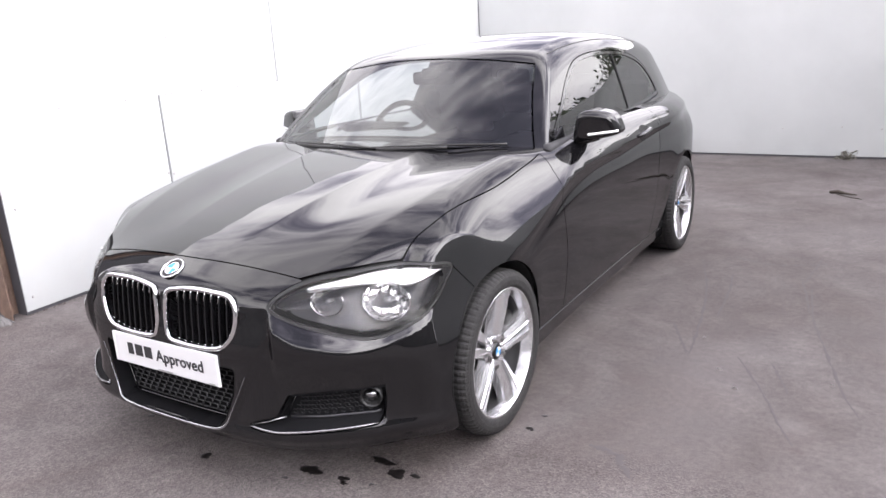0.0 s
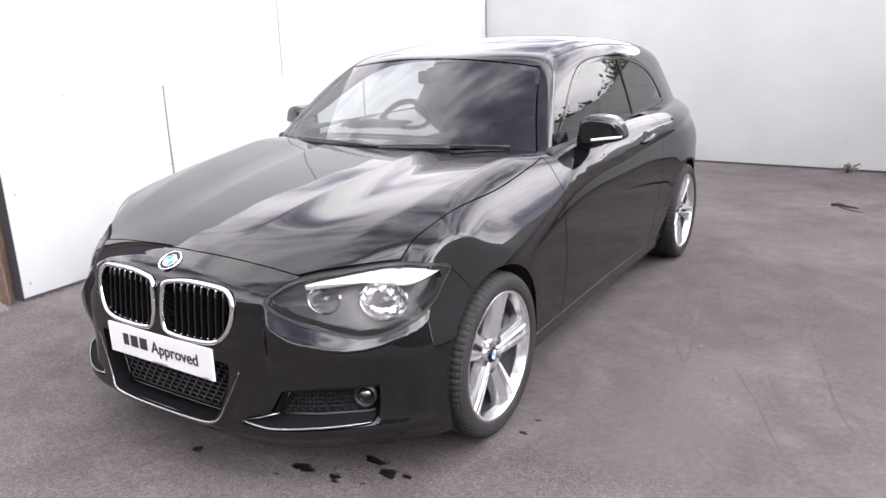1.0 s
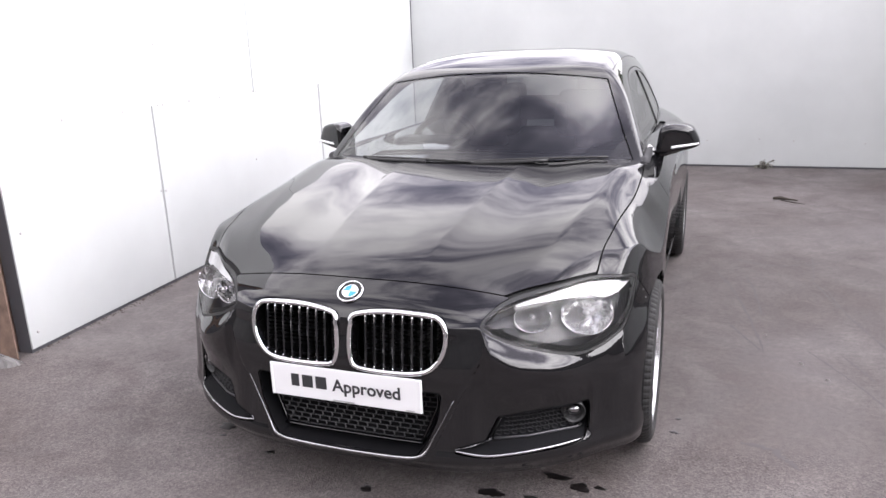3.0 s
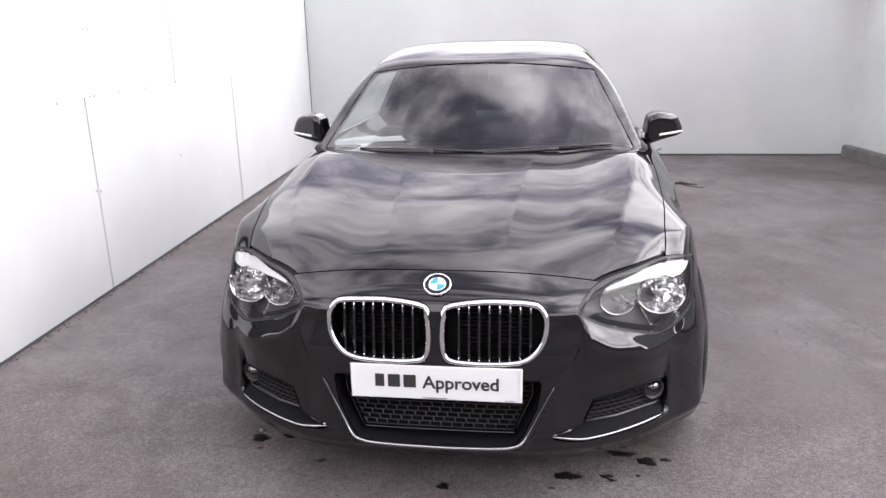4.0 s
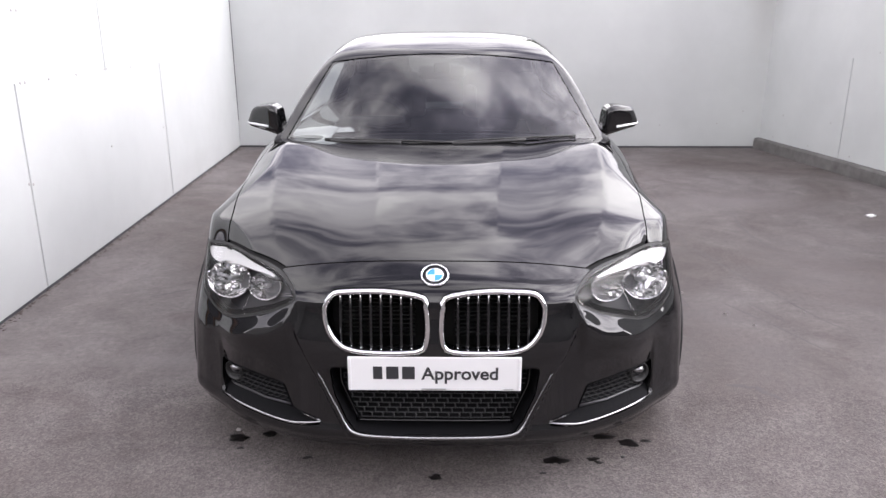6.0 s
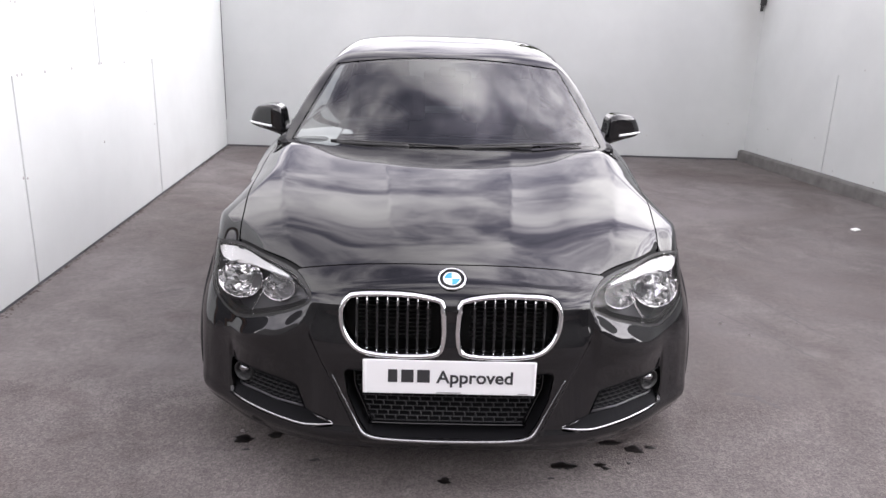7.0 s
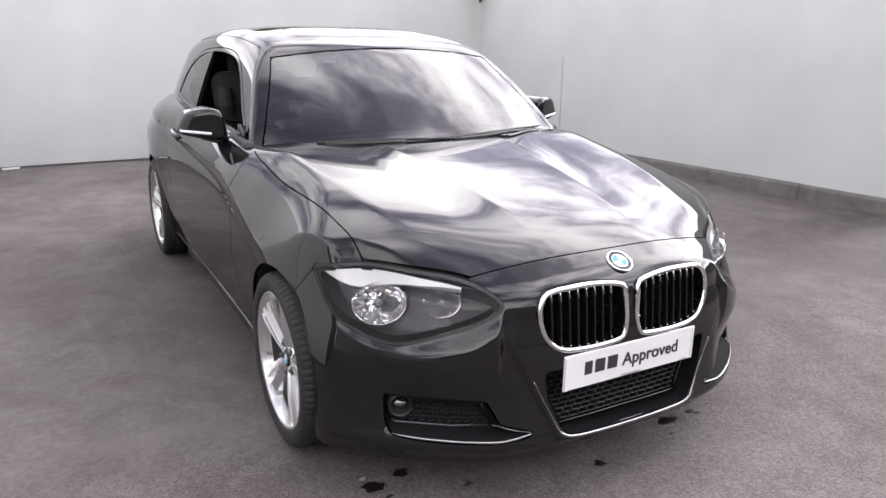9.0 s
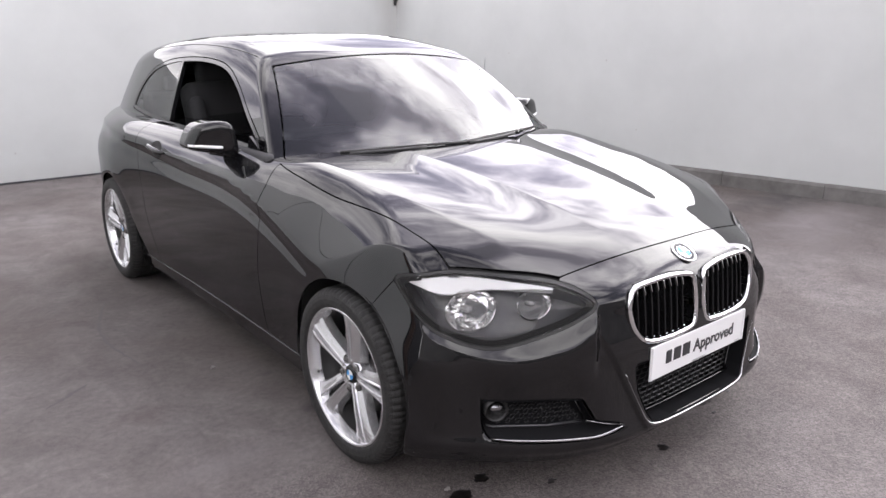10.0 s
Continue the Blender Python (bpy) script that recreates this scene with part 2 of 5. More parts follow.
def spl(*pts):
    """A smooth curve through (x, y) points."""
    xs, ys = np.array([p[0] for p in pts], float), np.array([p[1] for p in pts], float)
    d = np.diff(ys) / np.diff(xs)
    m = np.r_[d[0], (d[:-1] * np.diff(xs)[1:] + d[1:] * np.diff(xs)[:-1]) / (xs[2:] - xs[:-2]), d[-1]]

    def f(x):
        x = np.asarray(x, float)
        i = np.clip(np.searchsorted(xs, x) - 1, 0, len(xs) - 2)
        h = xs[i + 1] - xs[i]
        t = (x - xs[i]) / h
        s = np.clip(t, 0, 1)
        v = ((1 + 2 * s) * (1 - s) ** 2 * ys[i] + s * (1 - s) ** 2 * h * m[i] + s * s * (3 - 2 * s) * ys[i + 1] + s * s * (s - 1) * h * m[i + 1])
        return v + np.where(t < 0, t * h * m[0], 0) + np.where(t > 1, (t - 1) * h * m[-1], 0)

    return f


def smax(a, b, k):
    h = np.clip(0.5 + 0.5 * (a - b) / k, 0, 1)
    return b + (a - b) * h + k * h * (1 - h)


def sstep(a, b, x):
    t = np.clip((x - a) / (b - a), 0, 1)
    return t * t * (3 - 2 * t)


def kept(fn):
    """Remembers a field's values on the large body meshes."""
    store = {}

    def g(P):
        if len(P) < 20000:
            return fn(P)
        key = id(P)
        if key not in store or store[key][0] is not P:
            store[key] = (P, fn(P))
        return store[key][1]

    return g


def gradient(f, P, e=2e-3):
    g = np.stack([f(P + d) - f(P - d) for d in np.eye(3) * e], 1)
    return g / (2 * e)


def nets(f, lo, hi, h):
    """The surface f = 0 as triangles, with its normals."""
    ax = [np.arange(a, c + h, h) for a, c in zip(lo, hi)]
    G = np.stack(np.meshgrid(*ax, indexing="ij"), -1)
    # values on a coarse grid first, exact ones only near the surface
    k = 3
    Gc = G[::k, ::k, ::k]
    vc = f(Gc.reshape(-1, 3)).reshape(Gc.shape[:3])
    val = vc.repeat(k, 0).repeat(k, 1).repeat(k, 2)[: G.shape[0], : G.shape[1], : G.shape[2]].copy()
    near = np.abs(val) < 2.6 * k * h
    val[near] = f(G[near])
    ins = val < 0
    cs = np.zeros(tuple(s - 1 for s in ins.shape), int)
    sl = [(slice(0, -1), slice(1, None))[q] for q in (0, 1)]
    for a in (0, 1):
        for c in (0, 1):
            for e in (0, 1):
                cs += ins[sl[a], sl[c], sl[e]]
    cell = (cs > 0) & (cs < 8)
    idx = np.full(cell.shape, -1)
    idx[cell] = np.arange(cell.sum())
    V = G[:-1, :-1, :-1][cell] + h / 2
    for _ in range(3):
        g = gradient(f, V)
        step = f(V)[:, None] * g / np.maximum((g * g).sum(1)[:, None], 1e-9)
        V = V - np.clip(step, -h * 0.8, h * 0.8)
    N = gradient(f, V)
    N /= np.maximum(np.linalg.norm(N, axis=1)[:, None], 1e-9)
    quads = []
    for axis in range(3):
        p, q = np.roll(ins, 0), np.roll(ins, -1, axis)
        cross = p != q
        cut = [slice(1, -1)] * 3
        cut[axis] = slice(0, -1)
        mask = np.zeros_like(cross)
        mask[tuple(cut)] = cross[tuple(cut)]
        I = np.argwhere(mask)
        u, v = np.eye(3, dtype=int)[(axis + 1) % 3], np.eye(3, dtype=int)[(axis + 2) % 3]
        q4 = np.stack([idx[tuple((I - u - v).T)], idx[tuple((I - v).T)], idx[tuple(I.T)], idx[tuple((I - u).T)]], 1)
        flip = ~ins[tuple(I.T)]
        q4[flip] = q4[flip][:, ::-1]
        quads.append(q4)
    Q = np.concatenate(quads)
    Q = Q[(Q >= 0).all(1)]
    T = np.concatenate([Q[:, [0, 1, 2]], Q[:, [0, 2, 3]]])
    return V, T, N


def clip(mesh, d):
    """The part of a triangle mesh where d < 0 at its points, cut cleanly."""
    V, T, N = mesh
    d = np.where(np.abs(d) < 1e-7, 1e-7, d)
    ins = d[T] < 0
    c = ins.sum(1)
    keep = T[c == 3]
    one, two = T[c == 1], T[c == 2]
    for arr, flag in ((one, True), (two, False)):
        if len(arr):
            r = np.argmax((d[arr] < 0) == flag, axis=1)
            arr[:] = np.stack([arr[np.arange(len(arr)), (r + k) % 3] for k in range(3)], 1)
    ed = np.concatenate([one[:, [0, 1]], one[:, [0, 2]], two[:, [0, 1]], two[:, [0, 2]]])
    if not len(ed):
        newV, newN = V, N
        F = keep
    else:
        uq, inv = np.unique(np.sort(ed, 1), axis=0, return_inverse=True)
        inv = inv.ravel() + len(V)
        t = (d[uq[:, 0]] / (d[uq[:, 0]] - d[uq[:, 1]]))[:, None]
        newV = np.r_[V, V[uq[:, 0]] * (1 - t) + V[uq[:, 1]] * t]
        newN = np.r_[N, N[uq[:, 0]] * (1 - t) + N[uq[:, 1]] * t]
        a, k = len(one), len(two)
        o1, o2, t1, t2 = inv[:a], inv[a : 2 * a], inv[2 * a : 2 * a + k], inv[2 * a + k :]
        F = np.concatenate([keep, np.stack([one[:, 0], o1, o2], 1), np.stack([t1, two[:, 1], two[:, 2]], 1), np.stack([t1, two[:, 2], t2], 1)])
    used = np.unique(F)
    re = np.full(len(newV), -1)
    re[used] = np.arange(len(used))
    newN = newN[used] / np.maximum(np.linalg.norm(newN[used], axis=1)[:, None], 1e-9)
    return newV[used], re[F], newN


def rim_edges(T):
    e = np.concatenate([T[:, [0, 1]], T[:, [1, 2]], T[:, [2, 0]]])
    key, first, cnt = np.unique(np.sort(e, 1), axis=0, return_index=True, return_counts=True)
    return e[first[cnt == 1]]


def walls(mesh, depth, way=None):
    """Strips from the open edges of a mesh, inwards or along a way."""
    V, T, N = mesh
    e = rim_edges(T)
    inn = V - N * depth if way is None else V + np.array(way) * depth
    W = np.concatenate([V[e[:, 1]], V[e[:, 0]], inn[e[:, 0]], inn[e[:, 1]]])
    k = len(e)
    F = np.stack([np.arange(k) + j * k for j in range(4)], 1)
    fn = np.cross(W[F[:, 1]] - W[F[:, 0]], W[F[:, 2]] - W[F[:, 1]])
    fn /= np.maximum(np.linalg.norm(fn, axis=1)[:, None], 1e-12)
    return W, F, np.tile(fn, (4, 1))


def sd_poly(a, b, poly, r=0.0):
    """Signed distance to a polygon (negative inside), its corners rounded by r."""
    p = np.array(poly, float)
    P = np.stack([a, b], 1)
    d, s = np.full(len(P), 1e9), np.ones(len(P))
    for i in range(len(p)):
        q, w = p[i], p[i - 1]
        e = w - q
        v = P - q
        t = np.clip((v @ e) / (e @ e), 0, 1)
        d = np.minimum(d, np.linalg.norm(v - t[:, None] * e, axis=1))
        c1, c2, c3 = P[:, 1] >= q[1], P[:, 1] < w[1], e[0] * v[:, 1] > e[1] * v[:, 0]
        s = np.where((c1 & c2 & c3) | (~c1 & ~c2 & ~c3), -s, s)
    return s * d - r


def smooth_poly(poly, k=8):
    """A closed smooth curve through the corners."""
    p = np.array(poly, float)
    t = np.linspace(0, 1, k, endpoint=False)[:, None]
    out = []
    for i in range(len(p)):
        a, b, c, d = p[i - 1], p[i], p[(i + 1) % len(p)], p[(i + 2) % len(p)]
        out.append(0.5 * (2 * b + (c - a) * t + (2 * a - 5 * b + 4 * c - d) * t**2 + (3 * b - a - 3 * c + d) * t**3))
    return np.concatenate(out)


def mesh_of(name, V, F, material, N=None, smooth=True):
    me = bpy.data.meshes.new(name)
    me.from_pydata(np.asarray(V).tolist(), [], [[int(i) for i in f] for f in F])
    if smooth:
        me.polygons.foreach_set("use_smooth", np.ones(len(me.polygons), bool))
    me.update()
    if N is not None:
        me.normals_split_custom_set_from_vertices(np.asarray(N).tolist())
    if material:
        me.materials.append(material)
    return me


def part(name, V, F, material, parent, label="", N=None, smooth=True):
    ob = new(name, mesh_of(name, V, F, material, N, smooth))
    ob.parent = parent
    if label:
        ob["label"] = label
    return ob


def part_bm(name, bm, material, parent, label="", smooth=False):
    me = bpy.data.meshes.new(name)
    bm.to_mesh(me)
    bm.free()
    if smooth:
        me.polygons.foreach_set("use_smooth", np.ones(len(me.polygons), bool))
    me.materials.append(material)
    ob = new(name, me)
    ob.parent = parent
    if label:
        ob["label"] = label
    return ob


def joined(*meshes):
    V, F, N, k = [], [], [], 0
    for v, f, nn in meshes:
        V.append(v), N.append(nn)
        F += (np.asarray(f) + k).tolist()
        k += len(v)
    return np.concatenate(V), F, np.concatenate(N)


def panel(name, mesh, material, parent, label="", depth=0.012, way=None):
    """A skin with its edges turned in."""
    V, F, N = joined(mesh, walls(mesh, depth, way))
    return part(name, V, F, material, parent, label, N)


def bm_box(bm, c, s, m=None, bevel=0.0, seg=2):
    r = bmesh.ops.create_cube(bm, size=1.0)
    vs = r["verts"]
    bmesh.ops.scale(bm, vec=s, verts=vs)
    if bevel:
        es = list({e for v in vs for e in v.link_edges})
        r = bmesh.ops.bevel(bm, geom=es, offset=bevel, segments=seg, affect="EDGES", profile=0.5)
        vs = r["verts"]
    if m is not None:
        bmesh.ops.transform(bm, matrix=m, verts=vs)
    bmesh.ops.translate(bm, vec=c, verts=vs)
    return vs


def box(name, c, s, material, parent, label="", bevel=0.004, seg=2, m=None, smooth=False):
    bm = bmesh.new()
    bm_box(bm, c, s, m, bevel, seg)
    return part_bm(name, bm, material, parent, label, smooth)


def lathe(profile, n=64, axis=0):
    """Profile of (radius, along) turned round an axis."""
    p = np.array(profile, float)
    a = np.linspace(0, 2 * math.pi, n, endpoint=False)
    V = np.zeros((len(p), n, 3))
    o = [k for k in range(3) if k != axis]
    V[..., axis] = p[:, 1:2]
    V[..., o[0]] = p[:, :1] * np.cos(a)
    V[..., o[1]] = p[:, :1] * np.sin(a)
    F = [[i * n + j, i * n + (j + 1) % n, (i + 1) * n + (j + 1) % n, (i + 1) * n + j] for i in range(len(p) - 1) for j in range(n)]
    return V.reshape(-1, 3), F


def tube(path, r, n=8, closed=False):
    p = np.array(path, float)
    k = len(p)
    tan = np.roll(p, -1, 0) - np.roll(p, 1, 0) if closed else np.gradient(p, axis=0)
    tan /= np.maximum(np.linalg.norm(tan, axis=1)[:, None], 1e-9)
    rr = np.broadcast_to(np.asarray(r, float), (k,))
    ref = np.array([0, 0, 1.0]) if abs(tan[:, 2]).mean() < 0.8 else np.array([1.0, 0, 0])
    s = np.cross(tan, ref)
    s /= np.maximum(np.linalg.norm(s, axis=1)[:, None], 1e-9)
    u = np.cross(s, tan)
    a = np.linspace(0, 2 * math.pi, n, endpoint=False)
    V = p[:, None] + rr[:, None, None] * (np.cos(a)[None, :, None] * s[:, None] + np.sin(a)[None, :, None] * u[:, None])
    F = []
    for i in range(k if closed else k - 1):
        for j in range(n):
            i2 = (i + 1) % k
            F.append([i * n + j, i * n + (j + 1) % n, i2 * n + (j + 1) % n, i2 * n + j])
    if not closed:
        F += [list(range(n))[::-1], [(k - 1) * n + j for j in range(n)]]
    return V.reshape(-1, 3), F


def merge(*vf):
    V, F, k = [], [], 0
    for v, f in vf:
        V.append(np.asarray(v, float))
        F += [[int(i) + k for i in q] for q in f]
        k += len(v)
    return np.concatenate(V), F


def prism(poly, depth, axis=1, at=0.0):
    """A flat outline given thickness along an axis."""
    p = np.array(poly, float)
    k = len(p)
    o = [q for q in range(3) if q != axis]
    V = np.zeros((2 * k, 3))
    V[:k, o], V[k:, o] = p, p
    V[:k, axis], V[k:, axis] = at, at + depth
    F = [list(range(k)), list(range(2 * k - 1, k - 1, -1))] + [[(i + 1) % k, i, i + k, (i + 1) % k + k] for i in range(k)]
    return V, F

# ---------------------------------------------------------------- the yard
gv = [(-300, -300, 0), (300, -300, 0), (300, 300, 0), (-300, 300, 0)]
ground = new("ground", mesh_of("ground", gv, [(0, 1, 2, 3)], ASPHALT, smooth=False))
tagged(ground, "worn grey-brown asphalt yard with stains and tyre marks", "ground", kind="structure")

WALL_H, BACK_H = 2.38, 2.08


def wall_between(name, a, c, height, thick, material, label):
    """A wall whose inner face runs from a to c (plan), thickness to the left of that way."""
    a, c = Vector((*a, 0)), Vector((*c, 0))
    u = (c - a).normalized()
    nrm = Vector((-u.y, u.x, 0))
    V = [a, c, c + nrm * thick, a + nrm * thick]
    V = [v + Vector((0, 0, z)) for z in (-0.05, height) for v in V]
    F = [(3, 2, 1, 0), (4, 5, 6, 7), (0, 1, 5, 4), (1, 2, 6, 5), (2, 3, 7, 6), (3, 0, 4, 7)]
    ob = new(name, mesh_of(name, V, F, material, smooth=False))
    return tagged(ob, label, "wall", kind="structure")


CL, CR, LEFT_END, RIGHT_END = (-2.60, 6.34), (3.85, 6.34), (-2.175, -0.04), (4.74, -0.3)
wall_left = wall_between("wall_west", LEFT_END, CL, WALL_H, 0.08, BOARD, "bright white painted board wall with bolted panel joints")
wall_back = wall_between("wall_north", CL, CR, BACK_H, 0.08, BOARD, "white painted board wall at the end of the yard")
wall_right = wall_between("wall_east", CR, RIGHT_END, WALL_H, 0.08, BOARD, "white painted board wall above a low concrete kerb")

# ---------------------------------------------------------------- the car
car = new("car")
car.scale = (1.014, 1.0, 1.0)
tagged(car, "glossy black three-door hatchback with silver alloy wheels on the asphalt", "car")

WHEEL_F, WHEEL_R = 0.022, 2.57
W_MAX = spl((-0.9, 0.885), (-0.2, 0.884), (0.1, 0.884), (0.6, 0.873), (1.3, 0.866), (2.0, 0.872), (2.57, 0.882), (2.88, 0.858), (3.13, 0.808), (3.43, 0.72))
Z_CREASE = spl((-0.6, 0.745), (-0.3, 0.730), (-0.05, 0.668), (0.2, 0.676), (0.45, 0.748), (0.63, 0.800), (1.5, 0.860), (2.2, 0.885), (2.7, 0.902), (3.3, 0.915))
LOW_IN = spl((0.10, 0.060), (0.17, 0.048), (0.24, 0.034), (0.30, 0.024), (0.45, 0.009), (0.60, 0.0), (0.9, 0.0))
HOOD_C = spl((-0.78, 0.57), (-0.70, 0.665), (-0.66, 0.700), (-0.62, 0.722), (-0.581, 0.742), (-0.5, 0.775), (-0.4, 0.805), (-0.3, 0.830), (-0.15, 0.862), (0.0, 0.887), (0.2, 0.915), (0.45, 0.945), (0.75, 0.965), (3.6, 0.985))
HOOD_DROP = spl((-0.8, 0.16), (-0.53, 0.14), (-0.4, 0.088), (-0.15, 0.058), (0.0, 0.046), (0.35, 0.034), (0.7, 0.025), (1.5, 0.025))
NOSE = spl((0.10, -0.66), (0.18, -0.705), (0.215, -0.735), (0.26, -0.728), (0.40, -0.716), (0.48, -0.715), (0.54, -0.707), (0.60, -0.700), (0.65, -0.692), (0.70, -0.670), (0.8, -0.60))
PLAN = spl((-0.1, 0.0005), (0.0, 0.0), (0.15, 0.001), (0.26, 0.008), (0.36, 0.028), (0.425, 0.055), (0.52, 0.115), (0.60, 0.185), (0.667, 0.265), (0.72, 0.325), (0.75, 0.370), (0.772, 0.425), (0.79, 0.485), (0.815, 0.60), (0.85, 0.85))
FULL = spl((0.15, 0.885), (0.20, 0.885), (0.28, 0.893), (0.40, 0.905), (0.48, 0.911), (0.53, 0.916), (0.565, 0.930), (0.605, 0.957), (0.647, 0.982), (0.68, 1.0), (0.9, 1.0))
LAMP_LOW = spl((0.36, 0.66), (0.42, 0.636), (0.50, 0.594), (0.607, 0.565), (0.722, 0.537), (0.813, 0.523), (0.90, 0.531), (0.96, 0.547), (1.02, 0.566), (1.085, 0.605), (1.127, 0.647), (1.16, 0.69))
FULL_OUT = spl((0.15, 0.884), (0.20, 0.882), (0.28, 0.883), (0.40, 0.888), (0.48, 0.900), (0.53, 0.913), (0.60, 0.937), (0.68, 0.953), (0.9, 0.955))
RIDGE_O = spl((-0.6, 0.46), (-0.3, 0.56), (0.0, 0.625), (0.4, 0.665), (0.8, 0.67))
RIDGE_I = spl((-0.6, 0.18), (-0.3, 0.205), (0.1, 0.24), (0.5, 0.275), (0.8, 0.29))


def f_body(P):
    X, y, z = np.abs(P[:, 0]), P[:, 1], P[:, 2]
    t = z - Z_CREASE(y)
    soft = 0.018 * sstep(0.55, 0.15, y)
    up = (t + np.sqrt(t * t + soft * soft)) / 2
    fade = sstep(-0.1, 0.35, y)
    roll = sstep(0.25, 0.65, y)
    ins = (0.47 + 0.08 * roll) * up + (0.9 + 0.4 * roll) * up**2 + fade * np.where(t < 0, 0.007 * (np.exp(-(((t + 0.055) / 0.035) ** 2)) - np.exp(-((0.055 / 0.035) ** 2))), 0)
    w = W_MAX(y) - ins - LOW_IN(z) * (1 - 0.6 * sstep(0.15, -0.2, y)) - 0.10 * sstep(2.2, 3.1, y) * sstep(0.72, 1.0, z)
    for yc in (WHEEL_F, WHEEL_R):
        r = np.hypot(y - yc, z - 0.30)
        w = w + 0.0035 * np.exp(-(((r - 0.350) / 0.075) ** 2)) * sstep(0.28, 0.48, z)
    side = X - w
    h = HOOD_C(y) - HOOD_DROP(y) * (X / 0.7) ** 2.4
    on = sstep(-0.6, -0.15, y) * sstep(0.75, 0.45, y)
    h = h + on * (-0.085 * smax(X - RIDGE_I(y), 0, 0.006) + 0.52 * np.clip(X - RIDGE_I(y), 0, 0.18) ** 2 + 0.187 * np.maximum(X - RIDGE_I(y) - 0.18, 0) - 0.125 * smax(X - RIDGE_O(y), 0, 0.014))
    h = h - 0.010 * smax(y - 0.13 - 1.25 * X**2, 0, 0.02) * sstep(0.72, 0.5, y)
    top = z - h
    # the bumper stands forward of a ledge under the lamps
    u = X + 0.8 * (y + 0.64)
    q = LAMP_LOW(u) - z
    wide = 0.070 - 0.040 * sstep(0.50, 0.98, u)
    step_ = sstep(-0.15, 1.0, q / wide)
    side_ = sstep(0.70, 0.80, X)
    front = NOSE(z) + PLAN(X * (FULL(z) * (1 - side_) + FULL_OUT(z) * side_)) - y
    depth_ = (0.026 - 0.021 * sstep(0.6, 1.0, u)) * sstep(0.405, 0.43, u) * sstep(1.14, 1.0, u)
    front = front - depth_ * step_ * (1 - sstep(0.05, 0.25, q))
    # the middle of the bumper stands proud inside a slanting edge
    front = front - 0.010 * sstep(-0.006, 0.006, 0.287 + 0.49 * (z - 0.255) - X) * sstep(0.60, 0.52, z) * sstep(0.19, 0.24, z)
    front = front + 0.018 * sstep(0.40, 0.52, X) * sstep(0.724, 0.708, X) * sstep(0.246, 0.262, z) * sstep(0.46, 0.33, z)
    rear = y - (3.36 - 0.02 * (z - 0.6) ** 2 * 8 - 0.30 * (X / 0.82) ** 5 - 0.03 * (X / 0.8) ** 2)
    f = smax(side, top, 0.065)
    f = smax(f, front, 0.035)
    f = smax(f, rear, 0.12)
    return smax(f, 0.15 - z, 0.02)


W_BELT = spl((0.3, 0.775), (0.8, 0.752), (1.3, 0.742), (1.9, 0.735), (2.4, 0.717), (2.6, 0.706), (2.8, 0.690), (3.1, 0.645), (3.4, 0.59))
ROOF_C = spl((0.6, 1.19), (0.9, 1.275), (1.1, 1.332), (1.3, 1.372), (1.5, 1.397), (1.75, 1.410), (2.0, 1.410), (2.3, 1.397), (2.6, 1.375), (2.85, 1.345), (3.05, 1.312), (3.3, 1.262))


def f_cabin(P):
    X, y, z = np.abs(P[:, 0]), P[:, 1], P[:, 2]
    zz = z - 0.95
    side = X - (W_BELT(y) - 0.38 * zz - 0.18 * zz * np.maximum(zz, 0))
    roof = z - (ROOF_C(y) - 0.050 * (X / 0.59) ** 3.4)
    s = np.clip((z - 0.93) / 0.38, -0.5, 1.5)
    screen = (0.48 + 0.386 * X**2 + (z - 0.93) / 0.69 - 0.10 * s * (1 - s) - y) * 0.57
    tail = y - (3.09 - (z - 1.25) * 0.62 - 0.12 * (X / 0.6) ** 2)
    f = smax(side, roof, 0.075)
    f = smax(f, screen, 0.018)
    f = smax(f, tail, 0.05)
    return smax(f, 0.86 - z, 0.02)


M_BODY = nets(f_body, (-0.96, -0.80, 0.12), (0.96, 0.74, 1.02), 0.0095)
M_REAR = nets(f_body, (-0.96, 0.10, 0.12), (0.96, 3.44, 1.02), 0.0165)
M_CABIN = nets(f_cabin, (-0.84, 0.36, 0.84), (0.84, 3.36, 1.46), 0.0115)


def area(P):
    return np.abs(P[:, 0]), P[:, 1], P[:, 2]


def around(P):
    """How far round the front corner a point lies."""
    return np.abs(P[:, 0]) + 0.8 * (P[:, 1] + 0.64)


LAMP = smooth_poly([(0.42, 0.640), (0.50, 0.683), (0.62, 0.705), (0.80, 0.720), (0.95, 0.724), (1.08, 0.716), (1.165, 0.697), (1.127, 0.647), (1.085, 0.605), (1.02, 0.566), (0.96, 0.547), (0.90, 0.531), (0.813, 0.523), (0.722, 0.537), (0.607, 0.565), (0.50, 0.596)], 4)
KIDNEY = [(0.041, 0.632), (0.050, 0.650), (0.150, 0.662), (0.270, 0.658), (0.301, 0.646), (0.312, 0.612), (0.303, 0.565), (0.276, 0.528), (0.235, 0.513), (0.15, 0.508), (0.060, 0.512), (0.041, 0.524), (0.036, 0.57)]
KIDNEY = [tuple(p) for p in smooth_poly(KIDNEY, 4)]
GRILLE = [(-0.30, 0.43), (0.30, 0.43), (0.29, 0.36), (0.255, 0.28), (0.232, 0.250), (0.14, 0.238), (0, 0.235), (-0.14, 0.238), (-0.232, 0.250), (-0.255, 0.28), (-0.29, 0.36)]
